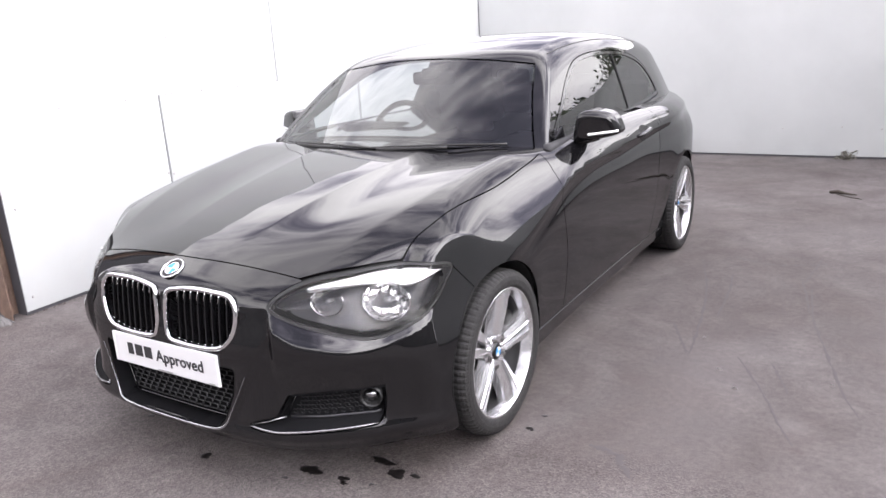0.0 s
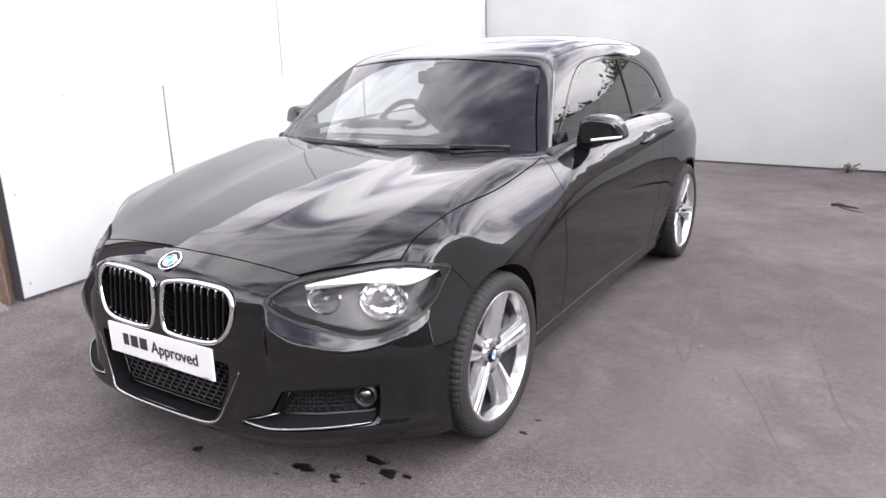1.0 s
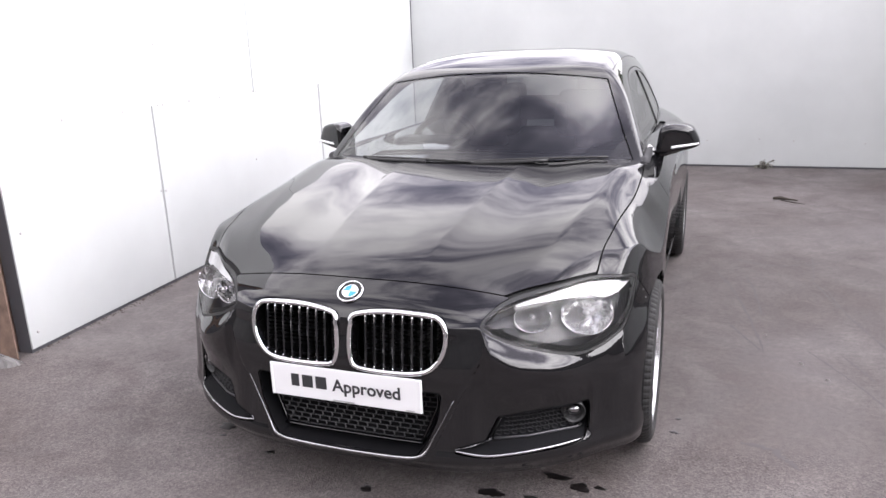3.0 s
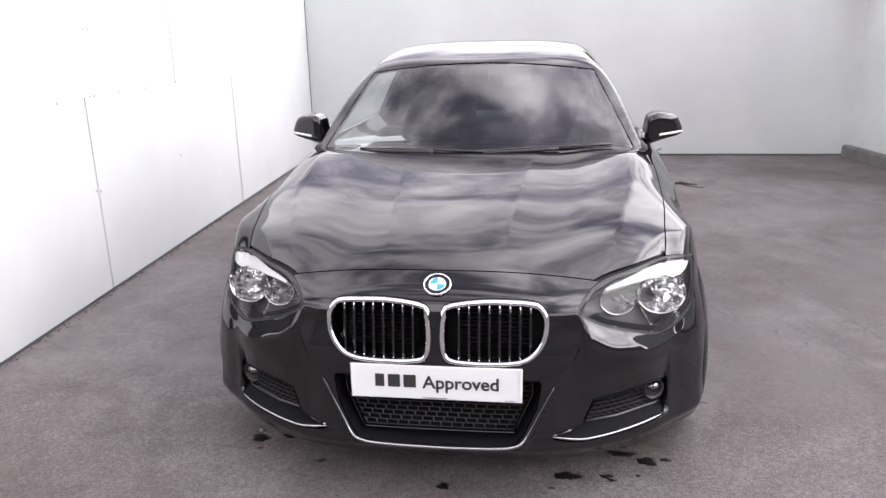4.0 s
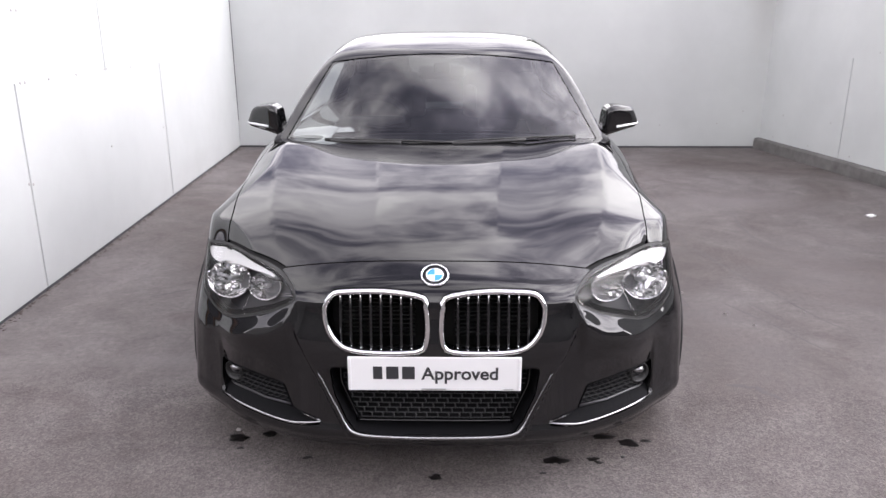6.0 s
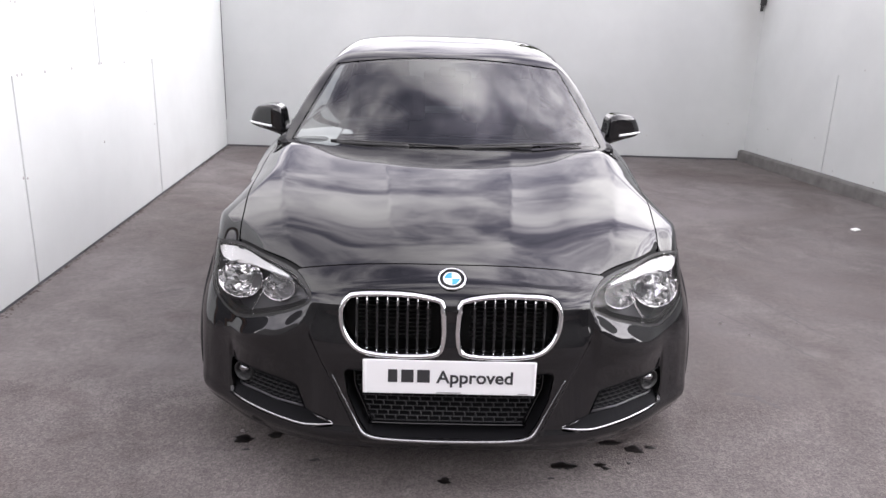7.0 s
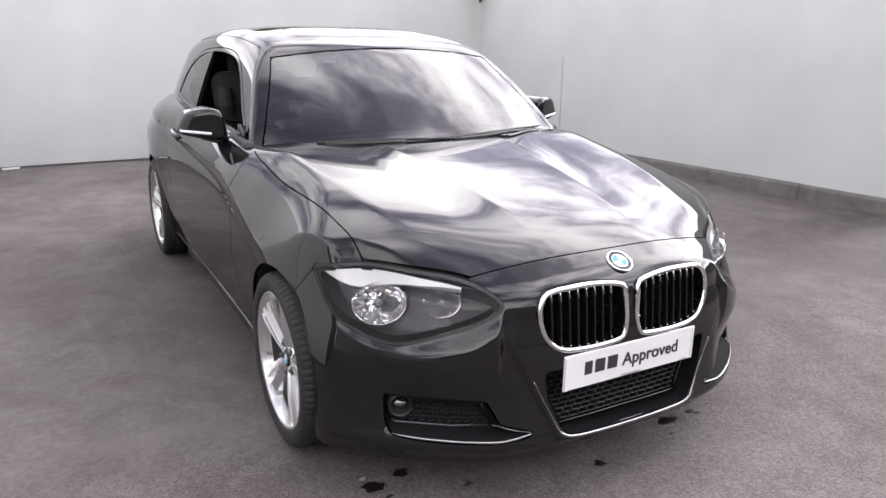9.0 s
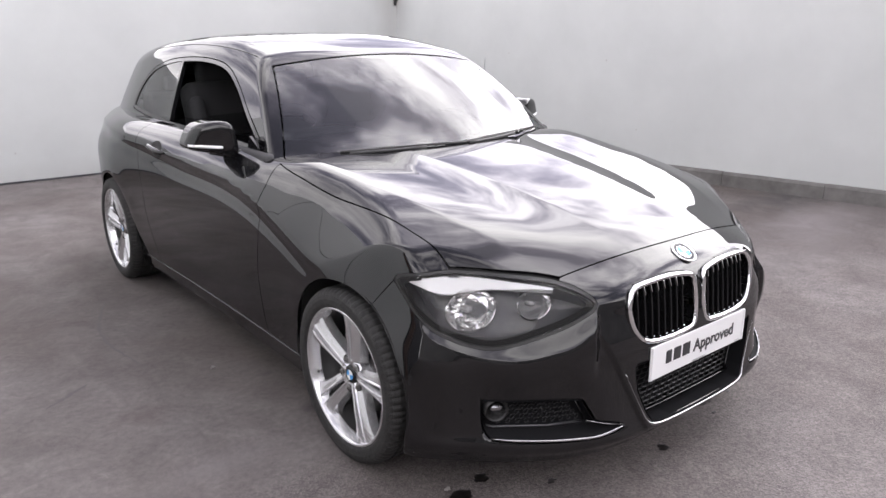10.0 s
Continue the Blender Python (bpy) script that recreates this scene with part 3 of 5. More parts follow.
FOG = [(0.360, 0.256), (0.40, 0.250), (0.45, 0.2445), (0.54, 0.247), (0.62, 0.249), (0.700, 0.254), (0.710, 0.30), (0.706, 0.357), (0.60, 0.360), (0.478, 0.350), (0.447, 0.282), (0.40, 0.270)]
HOOD_X = spl((-0.55, 0.60), (-0.4, 0.690), (-0.2, 0.722), (0.1, 0.752), (0.4, 0.768), (0.6, 0.762), (0.75, 0.73))


def hood_front(x):
    return -0.581 + 0.19 * x * x


@kept
def hood_d(P):
    X, y, z = area(P)
    return np.maximum.reduce([hood_front(X) - y, X - HOOD_X(y), y - (0.50 + 0.33 * X * X), 0.6 - z])


@kept
def lamp_d(P):
    return np.maximum(sd_poly(around(P), P[:, 2], LAMP), P[:, 1] - 0.2)


def front_d(P, poly, r=0.0):
    X = np.abs(P[:, 0]) if min(p[0] for p in poly) > 0 else P[:, 0]
    return np.maximum(sd_poly(X, P[:, 2], poly, r), P[:, 1] + 0.3)


@kept
def arch_d(P):
    X, y, z = area(P)
    r = np.minimum(np.hypot(y - WHEEL_F, z - 0.30), np.hypot(y - WHEEL_R, z - 0.30))
    return np.maximum(r - 0.335, 0.5 - X)


GAP = 0.0022


@kept
def bumper_d(P):
    X, y, z = area(P)
    line = -0.212 - 0.76 * (z - 0.695)
    return np.maximum.reduce([y - np.where(z > 0.1, line, line), -hood_d(P), z - (0.702 + 3.0 * np.maximum(-0.40 - y, 0))])


def door_front(z):
    return 0.60 + 0.06 * sstep(0.75, 0.45, z) + 0.03 * sstep(0.85, 0.95, z)


def door_rear(z):
    return 2.03 - 0.02 * sstep(0.9, 0.6, z) - 0.06 * sstep(0.5, 0.25, z)


@kept
def door_d(P):
    X, y, z = area(P)
    return np.maximum.reduce([door_front(z) - y, y - door_rear(z), 0.240 - 0.006 * (y - 0.4) - z, 0.5 - X, z - 0.965])


@kept
def holes_of(P):
    return np.minimum.reduce([arch_d(P), lamp_d(P) - 0.002, front_d(P, KIDNEY, 0.021), front_d(P, GRILLE, 0.014), front_d(P, FOG, 0.008)])


@kept
def skirt_d(P):
    X, y, z = area(P)
    return np.maximum.reduce([z - (0.240 - 0.006 * (y - 0.4)), 0.2 - y, y - 2.38])


@kept
def fender_d(P):
    X, y, z = area(P)
    low = np.where(y > 0.15, 0.240 - 0.006 * (y - 0.4) - z, -1)
    return np.maximum.reduce([-hood_d(P), -bumper_d(P), y - door_front(z), -door_d(P), low])


def body_panel(name, mesh, field, label="", side=0):
    P = mesh[0]
    d = np.maximum(field(P) + GAP, GAP - holes_of(P))
    if side:
        d = np.maximum(d, -side * P[:, 0])
    return panel(name, clip(mesh, d), PAINT, car, label)


@kept
def quarter_d(P):
    return np.maximum.reduce([-door_d(P), -fender_d(P), -skirt_d(P), 0.75 - P[:, 1]])


B = M_BODY[0]
body_panel("hood", M_BODY, lambda P: np.maximum(hood_d(P), 0.010 - lamp_d(P)), "sculpted glossy black bonnet reflecting the cloudy sky")
body_panel("front_bumper", M_BODY, bumper_d)
for s in (-1, 1):
    body_panel("front_fender", M_BODY, fender_d, side=s)
    body_panel("door", M_REAR, door_d, side=s)
    body_panel("side_skirt", M_REAR, skirt_d, side=s)
    body_panel("rear_quarter", M_REAR, quarter_d, side=s)

# cabin: roof and pillars, windscreen, side windows
C = M_CABIN[0]


@kept
def screen_d(P):
    X, y, z = area(P)
    edge = 0.716 - 0.50 * (z - 0.93)
    return np.maximum.reduce([X - edge, z - (1.262 + 0.046 * (1 - (X / 0.575) ** 2)), y - 1.32])


WINDOW = smooth_poly([(0.80, 0.955), (1.10, 0.948), (1.50, 0.950), (1.92, 0.956), (2.30, 0.970), (2.56, 0.986), (2.630, 0.994), (2.645, 1.012), (2.630, 1.075), (2.585, 1.145), (2.50, 1.205), (2.36, 1.250), (2.15, 1.280), (1.85, 1.293), (1.60, 1.287), (1.40, 1.260), (1.22, 1.192), (1.02, 1.083)], 5)


@kept
def window_d(P):
    return np.maximum(sd_poly(P[:, 1], P[:, 2], WINDOW), 0.4 - np.abs(P[:, 0]))


@kept
def rear_window_d(P):
    X, y, z = area(P)
    return np.maximum.reduce([X - 0.50, z - 1.22, 1.0 - z, 2.7 - y])


@kept
def pillar_d(P):
    """The upright bar between door window and quarter window."""
    return np.abs(P[:, 1] - (1.93 + 0.27 * (P[:, 2] - 0.955))) - 0.016


sc, wd, rw, pl = screen_d(C), window_d(C), rear_window_d(C), pillar_d(C)
panel("roof", clip(M_CABIN, np.maximum.reduce([-sc + 0.002, -wd + 0.002, -rw, 0.90 - C[:, 2]])), PAINT, car, "glossy black roof with its pillars")
windscreen = part("windscreen", *[clip(M_CABIN, np.maximum(sc + 0.004, 0.90 - C[:, 2]))[k] for k in (0, 1)], SCREEN, car, "windscreen glass reflecting clouds", clip(M_CABIN, np.maximum(sc + 0.004, 0.90 - C[:, 2]))[2])
m = clip(M_CABIN, rw)
part("rear_window", m[0], m[1], DARKGLASS, car, "", m[2])
for s in (-1, 1):
    on = -s * C[:, 0]
    rim = clip(M_CABIN, np.maximum.reduce([wd + 0.003, -(wd + 0.020), on]))
    panel("window_seal", rim, GLOSSB, car, "black rubber window seal", 0.01)
    m = clip(M_CABIN, np.maximum.reduce([pl, wd + 0.02, on]))
    panel("window_bar", m, GLOSSB, car, "", 0.02)
    y, z = C[:, 1], C[:, 2]
    behind = y - (1.93 + 0.27 * (z - 0.955))
    m = clip(M_CABIN, np.maximum.reduce([wd + 0.02, on, 0.016 - behind]))
    part("quarter_window", m[0] - m[2] * 0.004, m[1], SIDEGLASS, car, "", m[2])
    if s > 0:
        m = clip(M_CABIN, np.maximum.reduce([wd + 0.02, on, behind + 0.016]))
        part("door_window", m[0] - m[2] * 0.006, m[1], SIDEGLASS, car, "closed door window", m[2])

# ---- inner shell, wheel wells, cabin lining
inner = nets(lambda P: f_body(P) + 0.016, (-0.95, -0.80, 0.10), (0.95, 3.36, 1.02), 0.04)
P = inner[0]
cabin_hole = np.maximum.reduce([np.abs(P[:, 0]) - 0.70, 0.75 - P[:, 1], P[:, 1] - 3.0, 0.6 - P[:, 2]])
front_hole = np.maximum.reduce([P[:, 1] + 0.25, 0.20 - P[:, 2], P[:, 2] - 0.75])
m = clip(inner, np.maximum.reduce([-arch_d(P) + 0.01, -cabin_hole, -lamp_d(P) - 0.02, -front_d(P, KIDNEY, 0.05), -front_d(P, GRILLE, 0.05), -front_d(P, FOG, 0.04)]))
part("inner_shell", m[0], m[1], LINER, car, "dark inner body shell", m[2])
lining = nets(lambda P: f_cabin(P) + 0.022, (-0.8, 0.4, 0.9), (0.8, 3.3, 1.45), 0.02)
P = lining[0]
m = clip(lining, np.maximum.reduce([-screen_d(P) - 0.012, -window_d(P) - 0.012, -rear_window_d(P), 0.94 - P[:, 2]]))
part("cabin_lining", m[0], m[1], HEADLINING, car, "grey headlining and pillar trim", -m[2])


def well(yc, s):
    a = np.linspace(radians(-6), radians(186), 40)
    V, F = [], []
    for x in (0.50, 0.865):
        V += [(s * x, yc + 0.343 * math.cos(q), 0.30 + 0.343 * math.sin(q)) for q in a]
    k = len(a)
    F = [[j, j + 1, k + j + 1, k + j] for j in range(k - 1)] + [list(range(k))]
    part("wheel_well", V, F, LINER, car, "dark wheel arch liner")


for yc in (WHEEL_F, WHEEL_R):
    for s in (-1, 1):
        well(yc, s)

# ---- wheels: tyre, rim, spokes, hub, cap, bolts, disc
TR = 0.316


def tyre_mesh():
    prof = [(0.238, 0.086), (0.245, 0.098), (0.252, 0.103), (0.256, 0.1065), (0.262, 0.1085), (0.278, 0.110), (0.292, 0.1075), (0.305, 0.101), (0.312, 0.090), (TR, 0.078), (TR, 0.060), (TR - 0.007, 0.058), (TR - 0.007, 0.050), (TR + 0.001, 0.048), (TR + 0.001, 0.018), (TR - 0.007, 0.016), (TR - 0.007, 0.008), (TR + 0.001, 0.006)]
    prof = prof + [(r, -a) for r, a in prof[::-1]]
    nseg = 240
    V, F = lathe(prof, nseg)
    V = V.reshape(len(prof), nseg, 3)
    for i, (r, a) in enumerate(prof):
        if r > 0.302 and abs(a) > 0.055:
            cut = (np.arange(nseg) + (1 if a > 0 else 0)) % 3 == 0
            V[i, cut, 1:] *= (r - 0.0035) / r
        elif r > TR:
            cut = (np.arange(nseg) + int(a * 60)) % 9 == 0
            V[i, cut, 1:] *= (r - 0.004) / r
    return mesh_of("tyre", V.reshape(-1, 3), F, RUBBER, smooth=False)


def spoke(ang, side):
    """One arm of a pair that opens towards the rim."""
    st = [(0.030, 0.0012, 0.026, 0.068), (0.060, 0.0030, 0.036, 0.075), (0.100, 0.0050, 0.042, 0.081), (0.140, 0.0070, 0.046, 0.086), (0.175, 0.0085, 0.050, 0.0895), (0.200, 0.0095, 0.056, 0.0915), (0.220, 0.0102, 0.066, 0.0925), (0.235, 0.0108, 0.084, 0.0930)]
    rows = []
    for r, a, c, top in st:
        wide = c - a
        rim_ = [(top - 0.042, a), (top - 0.016, a), (top - 0.002, a + 0.0035), (top, a + 0.0075), (top - 0.004, a + 0.0115), (top - 0.009, a + wide * 0.62), (top - 0.015, c - 0.002), (top - 0.046, c + 0.004)]
        if side < 0:
            rim_ = [(z_, -w_) for z_, w_ in rim_[::-1]]
        rows.append([(z_, r, w_) for z_, w_ in rim_])
    V = np.array(rows).reshape(-1, 3)
    k = 8
    F = [[i * k + j, i * k + (j + 1) % k, (i + 1) * k + (j + 1) % k, (i + 1) * k + j] for i in range(len(st) - 1) for j in range(k)]
    F += [list(range(k))[::-1], [(len(st) - 1) * k + j for j in range(k)]]
    c, q = math.cos(ang), math.sin(ang)
    W = V.copy()
    W[:, 1] = V[:, 1] * c - V[:, 2] * q
    W[:, 2] = V[:, 1] * q + V[:, 2] * c
    return W, F


RIM = [(0.2500, 0.090), (0.2500, 0.1000), (0.2465, 0.1025), (0.2410, 0.1015), (0.2370, 0.094), (0.2345, 0.082), (0.2310, 0.072), (0.2285, 0.060), (0.2270, 0.030), (0.2190, 0.022), (0.2130, -0.02), (0.215, -0.09), (0.238, -0.10)]
ME_TYRE = tyre_mesh()
ME_RIM = mesh_of("rim", *lathe(RIM[:8], 96), SILVER)
ME_BARREL = mesh_of("rim_barrel", *lathe(RIM[7:], 64), BARREL)
ME_SPOKES = [mesh_of("spoke", *spoke(0, sd), SILVER, smooth=False) for sd in (-1, 1)]
ME_HUB = mesh_of("hub", *lathe([(0.0, 0.062), (0.036, 0.063), (0.050, 0.072), (0.064, 0.070), (0.072, 0.055), (0.072, 0.0), (0.0, 0.0)], 40), SILVER)
ME_BOLT = mesh_of("bolt", *lathe([(0.0, 0.012), (0.006, 0.012), (0.0085, 0.009), (0.0085, -0.01)], 6), STEEL, smooth=False)
ME_RECESS = mesh_of("bolt_recess", *lathe([(0.0, -0.001), (0.012, -0.001), (0.0135, 0.0012), (0.0150, -0.002)], 20), BARREL)
ME_VALVE = mesh_of("valve", *lathe([(0.0, 0.034), (0.0035, 0.033), (0.004, 0.018), (0.006, 0.014), (0.007, 0.0)], 10), BLACK)
ME_DISC = mesh_of("brake_disc", *lathe([(0.06, 0.03), (0.075, 0.012), (0.085, 0.010), (0.155, 0.010), (0.155, -0.012), (0.08, -0.012)], 64), STEEL)


def emblem(parent, m, r, name="emblem"):
    """A round badge: bright ring, black band, blue and white quarters."""
    base = new(name, bpy.data.meshes.new(name))
    V, F = lathe([(r * 0.88, 0.0), (r * 0.90, r * 0.10), (r * 0.97, r * 0.12), (r, 0.0)], 48)
    base.data = mesh_of(name, V, F, CHROME)
    base.parent = parent
    base.matrix_local = m
    if parent is car:
        base["label"] = "round badge with blue and white quarters"
    V, F = lathe([(0.0, 0.0), (0.0, r * 0.05), (r * 0.895, r * 0.05)], 48)
    part("black_band", V, F, GLOSSB, base)
    V, F = lathe([(r * 0.56, r * 0.05), (r * 0.57, r * 0.085), (r * 0.61, r * 0.085), (r * 0.62, r * 0.05)], 40)
    part("inner_ring", V, F, CHROME, base)
    for k in range(4):
        a = np.linspace(k * math.pi / 2, (k + 1) * math.pi / 2, 10)
        p = [(0, 0)] + [(r * 0.56 * math.cos(q), r * 0.56 * math.sin(q)) for q in a]
        V, F = prism(p, r * 0.075, 0)
        part("quarter", V, F, BLUE if k % 2 else WHITE, base, "", smooth=False)
    return base


def wheel(yc, s, turn):
    w = new("wheel")
    w.parent = car
    w["label"] = "silver five-double-spoke alloy wheel with black tyre"
    w.matrix_local = pose(s * 0.780, yc, 0.302, 0, 0, 0 if s > 0 else 180) @ Matrix.Diagonal((1.0, 0.957, 0.957, 1.0))
    def add(name, me, m=None):
        o = new(name, me)
        o.parent = w
        if m is not None:
            o.matrix_local = m
        return o
    add("tyre", ME_TYRE)
    add("rim", ME_RIM)
    add("rim_barrel", ME_BARREL)
    for k in range(5):
        for me in ME_SPOKES:
            add("spoke", me, Matrix.Rotation(radians(turn + 72 * k), 4, "X"))
        q = radians(turn + 36 + 72 * k)
        add("bolt_recess", ME_RECESS, Matrix.Translation((0.0705, 0.058 * math.cos(q), 0.058 * math.sin(q))))
        add("bolt", ME_BOLT, Matrix.Translation((0.066, 0.055 * math.cos(q), 0.056 * math.sin(q))))
    add("hub", ME_HUB)
    q = radians(turn + 118)
    add("valve", ME_VALVE, Matrix.Translation((0.070, 0.222 * math.cos(q), 0.222 * math.sin(q))) @ Matrix.Rotation(q, 4, "X") @ Matrix.Rotation(radians(75), 4, "Z"))
    add("brake_disc", ME_DISC)
    V, F = lathe([(0.0, 0.0), (0.0, 0.006), (0.030, 0.006), (0.034, 0.0)], 32)
    cap = part("centre_cap", V + np.array([0.066, 0, 0]), F, GLOSSB, w, "round centre cap with blue and white badge")
    for k in range(4):
        a = np.linspace(k * math.pi / 2, (k + 1) * math.pi / 2, 8) + 0.3
        V, F = prism([(0, 0)] + [(0.018 * math.cos(u), 0.018 * math.sin(u)) for u in a], 0.003, 0, 0.071)
        o = add("cap_quarter", mesh_of("cap_quarter", V, F, BLUE if k % 2 else WHITE, smooth=False))
    b = bmesh.new()
    bm_box(b, (0.02, 0.145, 0.02), (0.06, 0.07, 0.17), None, 0.015, 3)
    part_bm("brake_caliper", b, BLACK, w)


wheel(WHEEL_F, 1, 78)
wheel(WHEEL_F, -1, 79)
wheel(WHEEL_R, 1, 60)
wheel(WHEEL_R, -1, 100)

# ---- headlamps
EYEBROW = smooth_poly([(0.575, 0.684), (0.62, 0.697), (0.80, 0.7165), (0.95, 0.7215), (1.08, 0.716), (1.150, 0.700), (1.08, 0.683), (0.985, 0.668), (0.93, 0.669), (0.82, 0.682), (0.66, 0.687)], 4)


def front_y(x, z):
    return float(NOSE(z) + PLAN(abs(x) * FULL(z)))


def skin_ys(xs, zs):
    """Where the front skin of the body lies, for many places at once."""
    xs, zs = np.asarray(xs, float), np.asarray(zs, float)
    lo, hi = np.full(len(xs), -0.85), np.full(len(xs), -0.2)
    for _ in range(22):
        c_ = (lo + hi) / 2
        out = f_body(np.stack([xs, c_, zs], 1)) > 0
        lo, hi = np.where(out, c_, lo), np.where(out, hi, c_)
    return hi


def headlamp(s):
    d = np.maximum(lamp_d(B) + 0.004, -s * B[:, 0])
    skin = clip(M_BODY, d)
    lamp = panel("headlight", skin, LENS, car, "clear headlight with twin chrome reflectors and white brow", 0.004)
    lamp.visible_shadow = False
    V, T, N = skin
    back = (V - N * 0.075, T, N)
    VV, F, NN = joined(back, walls(skin, 0.075))
    part("housing", VV, F, LAMPIN, lamp, "dark grey lamp housing", NN)
    edge = clip(M_BODY, np.maximum(lamp_d(B) - 0.003, -s * B[:, 0]))
    edge = clip(edge, -lamp_d(edge[0]) - 0.0055)
    panel("lamp_gasket", (edge[0] - edge[2] * 0.001, edge[1], edge[2]), BLACK, lamp, "", 0.02)
    brow = clip(M_BODY, np.maximum.reduce([lamp_d(B) + 0.011, B[:, 1] - 0.2, -s * B[:, 0]]))
    brow = clip(brow, sd_poly(around(brow[0]), brow[0][:, 2], EYEBROW))
    VV, F, NN = joined((brow[0] - brow[2] * 0.010, brow[1], brow[2]), walls((brow[0] - brow[2] * 0.010, brow[1], brow[2]), 0.02))
    part("brow_light", VV, F, WHITEP, lamp, "white light guide", NN)
    for cx, cy, cz, r in ((0.692, -0.402, 0.620, 0.064), (0.545, -0.510, 0.632, 0.045)):
        way = Matrix.Rotation(radians(14 * s), 4, "Z") @ Matrix.Rotation(radians(-13), 4, "X") @ Matrix.Diagonal((1.24, 1.0, 1.0, 1.0))
        place = Matrix.Translation((s * cx, cy, cz)) @ way
        # bowl of many flat facets
        g_ = np.random.default_rng(int(r * 1000))
        rings = [(0.97, 0.0), (0.86, 0.020), (0.66, 0.042), (0.42, 0.056), (0.20, 0.062)]
        nseg = 18
        V, F = [], []
        for i, (q, dep) in enumerate(rings):
            for k in range(nseg):
                e = 2 * math.pi * (k + 0.5 * (i % 2)) / nseg
                V.append((r * q * math.cos(e), dep + (0.004 * g_.normal() if i else 0.0), r * q * math.sin(e)))
        V.append((0.0, 0.063, 0.0))
        for i in range(len(rings) - 1):
            for k in range(nseg):
                F.append([i * nseg + k, (i + 1) * nseg + k, (i + 1) * nseg + (k + 1) % nseg, i * nseg + (k + 1) % nseg])
        F += [[(len(rings) - 1) * nseg + k, len(V) - 1, (len(rings) - 1) * nseg + (k + 1) % nseg] for k in range(nseg)]
        o = part("reflector", V, F, REFLECT, lamp, "faceted chrome reflector bowl", smooth=False)
        o.matrix_local = place
        # bright ring round the lower side of the bowl
        arc = np.linspace(radians(160), radians(385), 40)
        V, F = tube([(r * 1.0 * math.cos(e), -0.004, r * 1.0 * math.sin(e)) for e in arc], 0.0026, 6)
        o = part("reflector_ring", V, F, CHROME, lamp, "thin bright ring")
        o.matrix_local = place
        V, F = lathe([(0.0, 0.002), (r * 0.13, 0.004), (r * 0.16, 0.014), (r * 0.12, 0.055)], 20, 1)
        o = part("bulb_cap", V, F, SATIN, lamp)
        o.matrix_local = place


for s in (-1, 1):
    headlamp(s)

# ---- kidney grilles


def kidney(s):
    c = np.array([0.17, 0.58])
    path = []
    for q in np.linspace(0, 2 * math.pi, 72, endpoint=False):
        t_ = np.linspace(0.02, 0.2, 400)
        p = c + t_[:, None] * np.array([math.cos(q), math.sin(q)])
        x, z = p[np.argmax(sd_poly(p[:, 0], p[:, 1], KIDNEY) > 0.0155)]
        path.append((s * x, front_y(x, z) - 0.004, z))
    V, F = tube(path, 0.0085, 10, True)
    ring = part("kidney_grille", V, F, CHROME, car, "chrome-rimmed grille with black upright slats")
    x0, x1 = 0.048, 0.302
    for k in range(8):
        x = x0 + (x1 - x0) * (k + 0.7) / 8.4
        zs = np.linspace(0.49, 0.69, 40)
        d = sd_poly(np.full(40, x), zs, KIDNEY, 0.02)
        zs = zs[d < 0]
        zz = np.linspace(zs[0], zs[-1], 12)
        V, F = [], []
        for z in zz:
            y = front_y(x, z) + 0.006 + 0.010 * ((z - zz[0]) / (zz[-1] - zz[0]) - 0.5) ** 2
            V += [(s * x - 0.0035, y + 0.002, z), (s * x, y, z), (s * x + 0.0035, y + 0.002, z), (s * x + 0.003, y + 0.04, z), (s * x - 0.003, y + 0.04, z)]
        F = [[i * 5 + j, i * 5 + (j + 1) % 5, i * 5 + 5 + (j + 1) % 5, i * 5 + 5 + j] for i in range(11) for j in range(5)] + [[0, 4, 3, 2, 1], [55, 56, 57, 58, 59]]
        part("slat", V, F, GLOSSB, ring, "", smooth=False)
        for za, zb in ((0.80, 0.985), (0.02, 0.06)):
            q = np.linspace(zz[0] + (zz[-1] - zz[0]) * za, zz[0] + (zz[-1] - zz[0]) * zb, 5)
            tip = [(s * x, front_y(x, z) + 0.0045 + 0.010 * ((z - zz[0]) / (zz[-1] - zz[0]) - 0.5) ** 2, z) for z in q]
            V, F = tube(tip, [0.001, 0.0018, 0.0022, 0.0022, 0.0015], 6)
            part("slat_tip", V, F, CHROME, ring, "bright slat tip")
    for k in range(11):
        z = 0.515 + k * 0.013
        box("radiator_fin", (s * 0.17, front_y(0.17, z) + 0.085, z), (0.22, 0.02, 0.003), BLACK, ring, "", 0)
    b = bmesh.new()
    bm_box(b, (s * 0.17, -0.575, 0.58), (0.30, 0.01, 0.24))
    part_bm("backing", b, LINER, ring)
    # pocket sides
    d = np.maximum.reduce([front_d(B, KIDNEY, 0.021), -front_d(B, KIDNEY, 0.012), -s * B[:, 0]])
    panel("surround", (lambda q: (q[0] + np.array([0, 0.004, 0]), q[1], q[2]))(clip(M_BODY, d)), GLOSSB, ring, "", 0.05, (0, 1, 0))


for s in (-1, 1):
    kidney(s)

# ---- lower grille and fog pockets


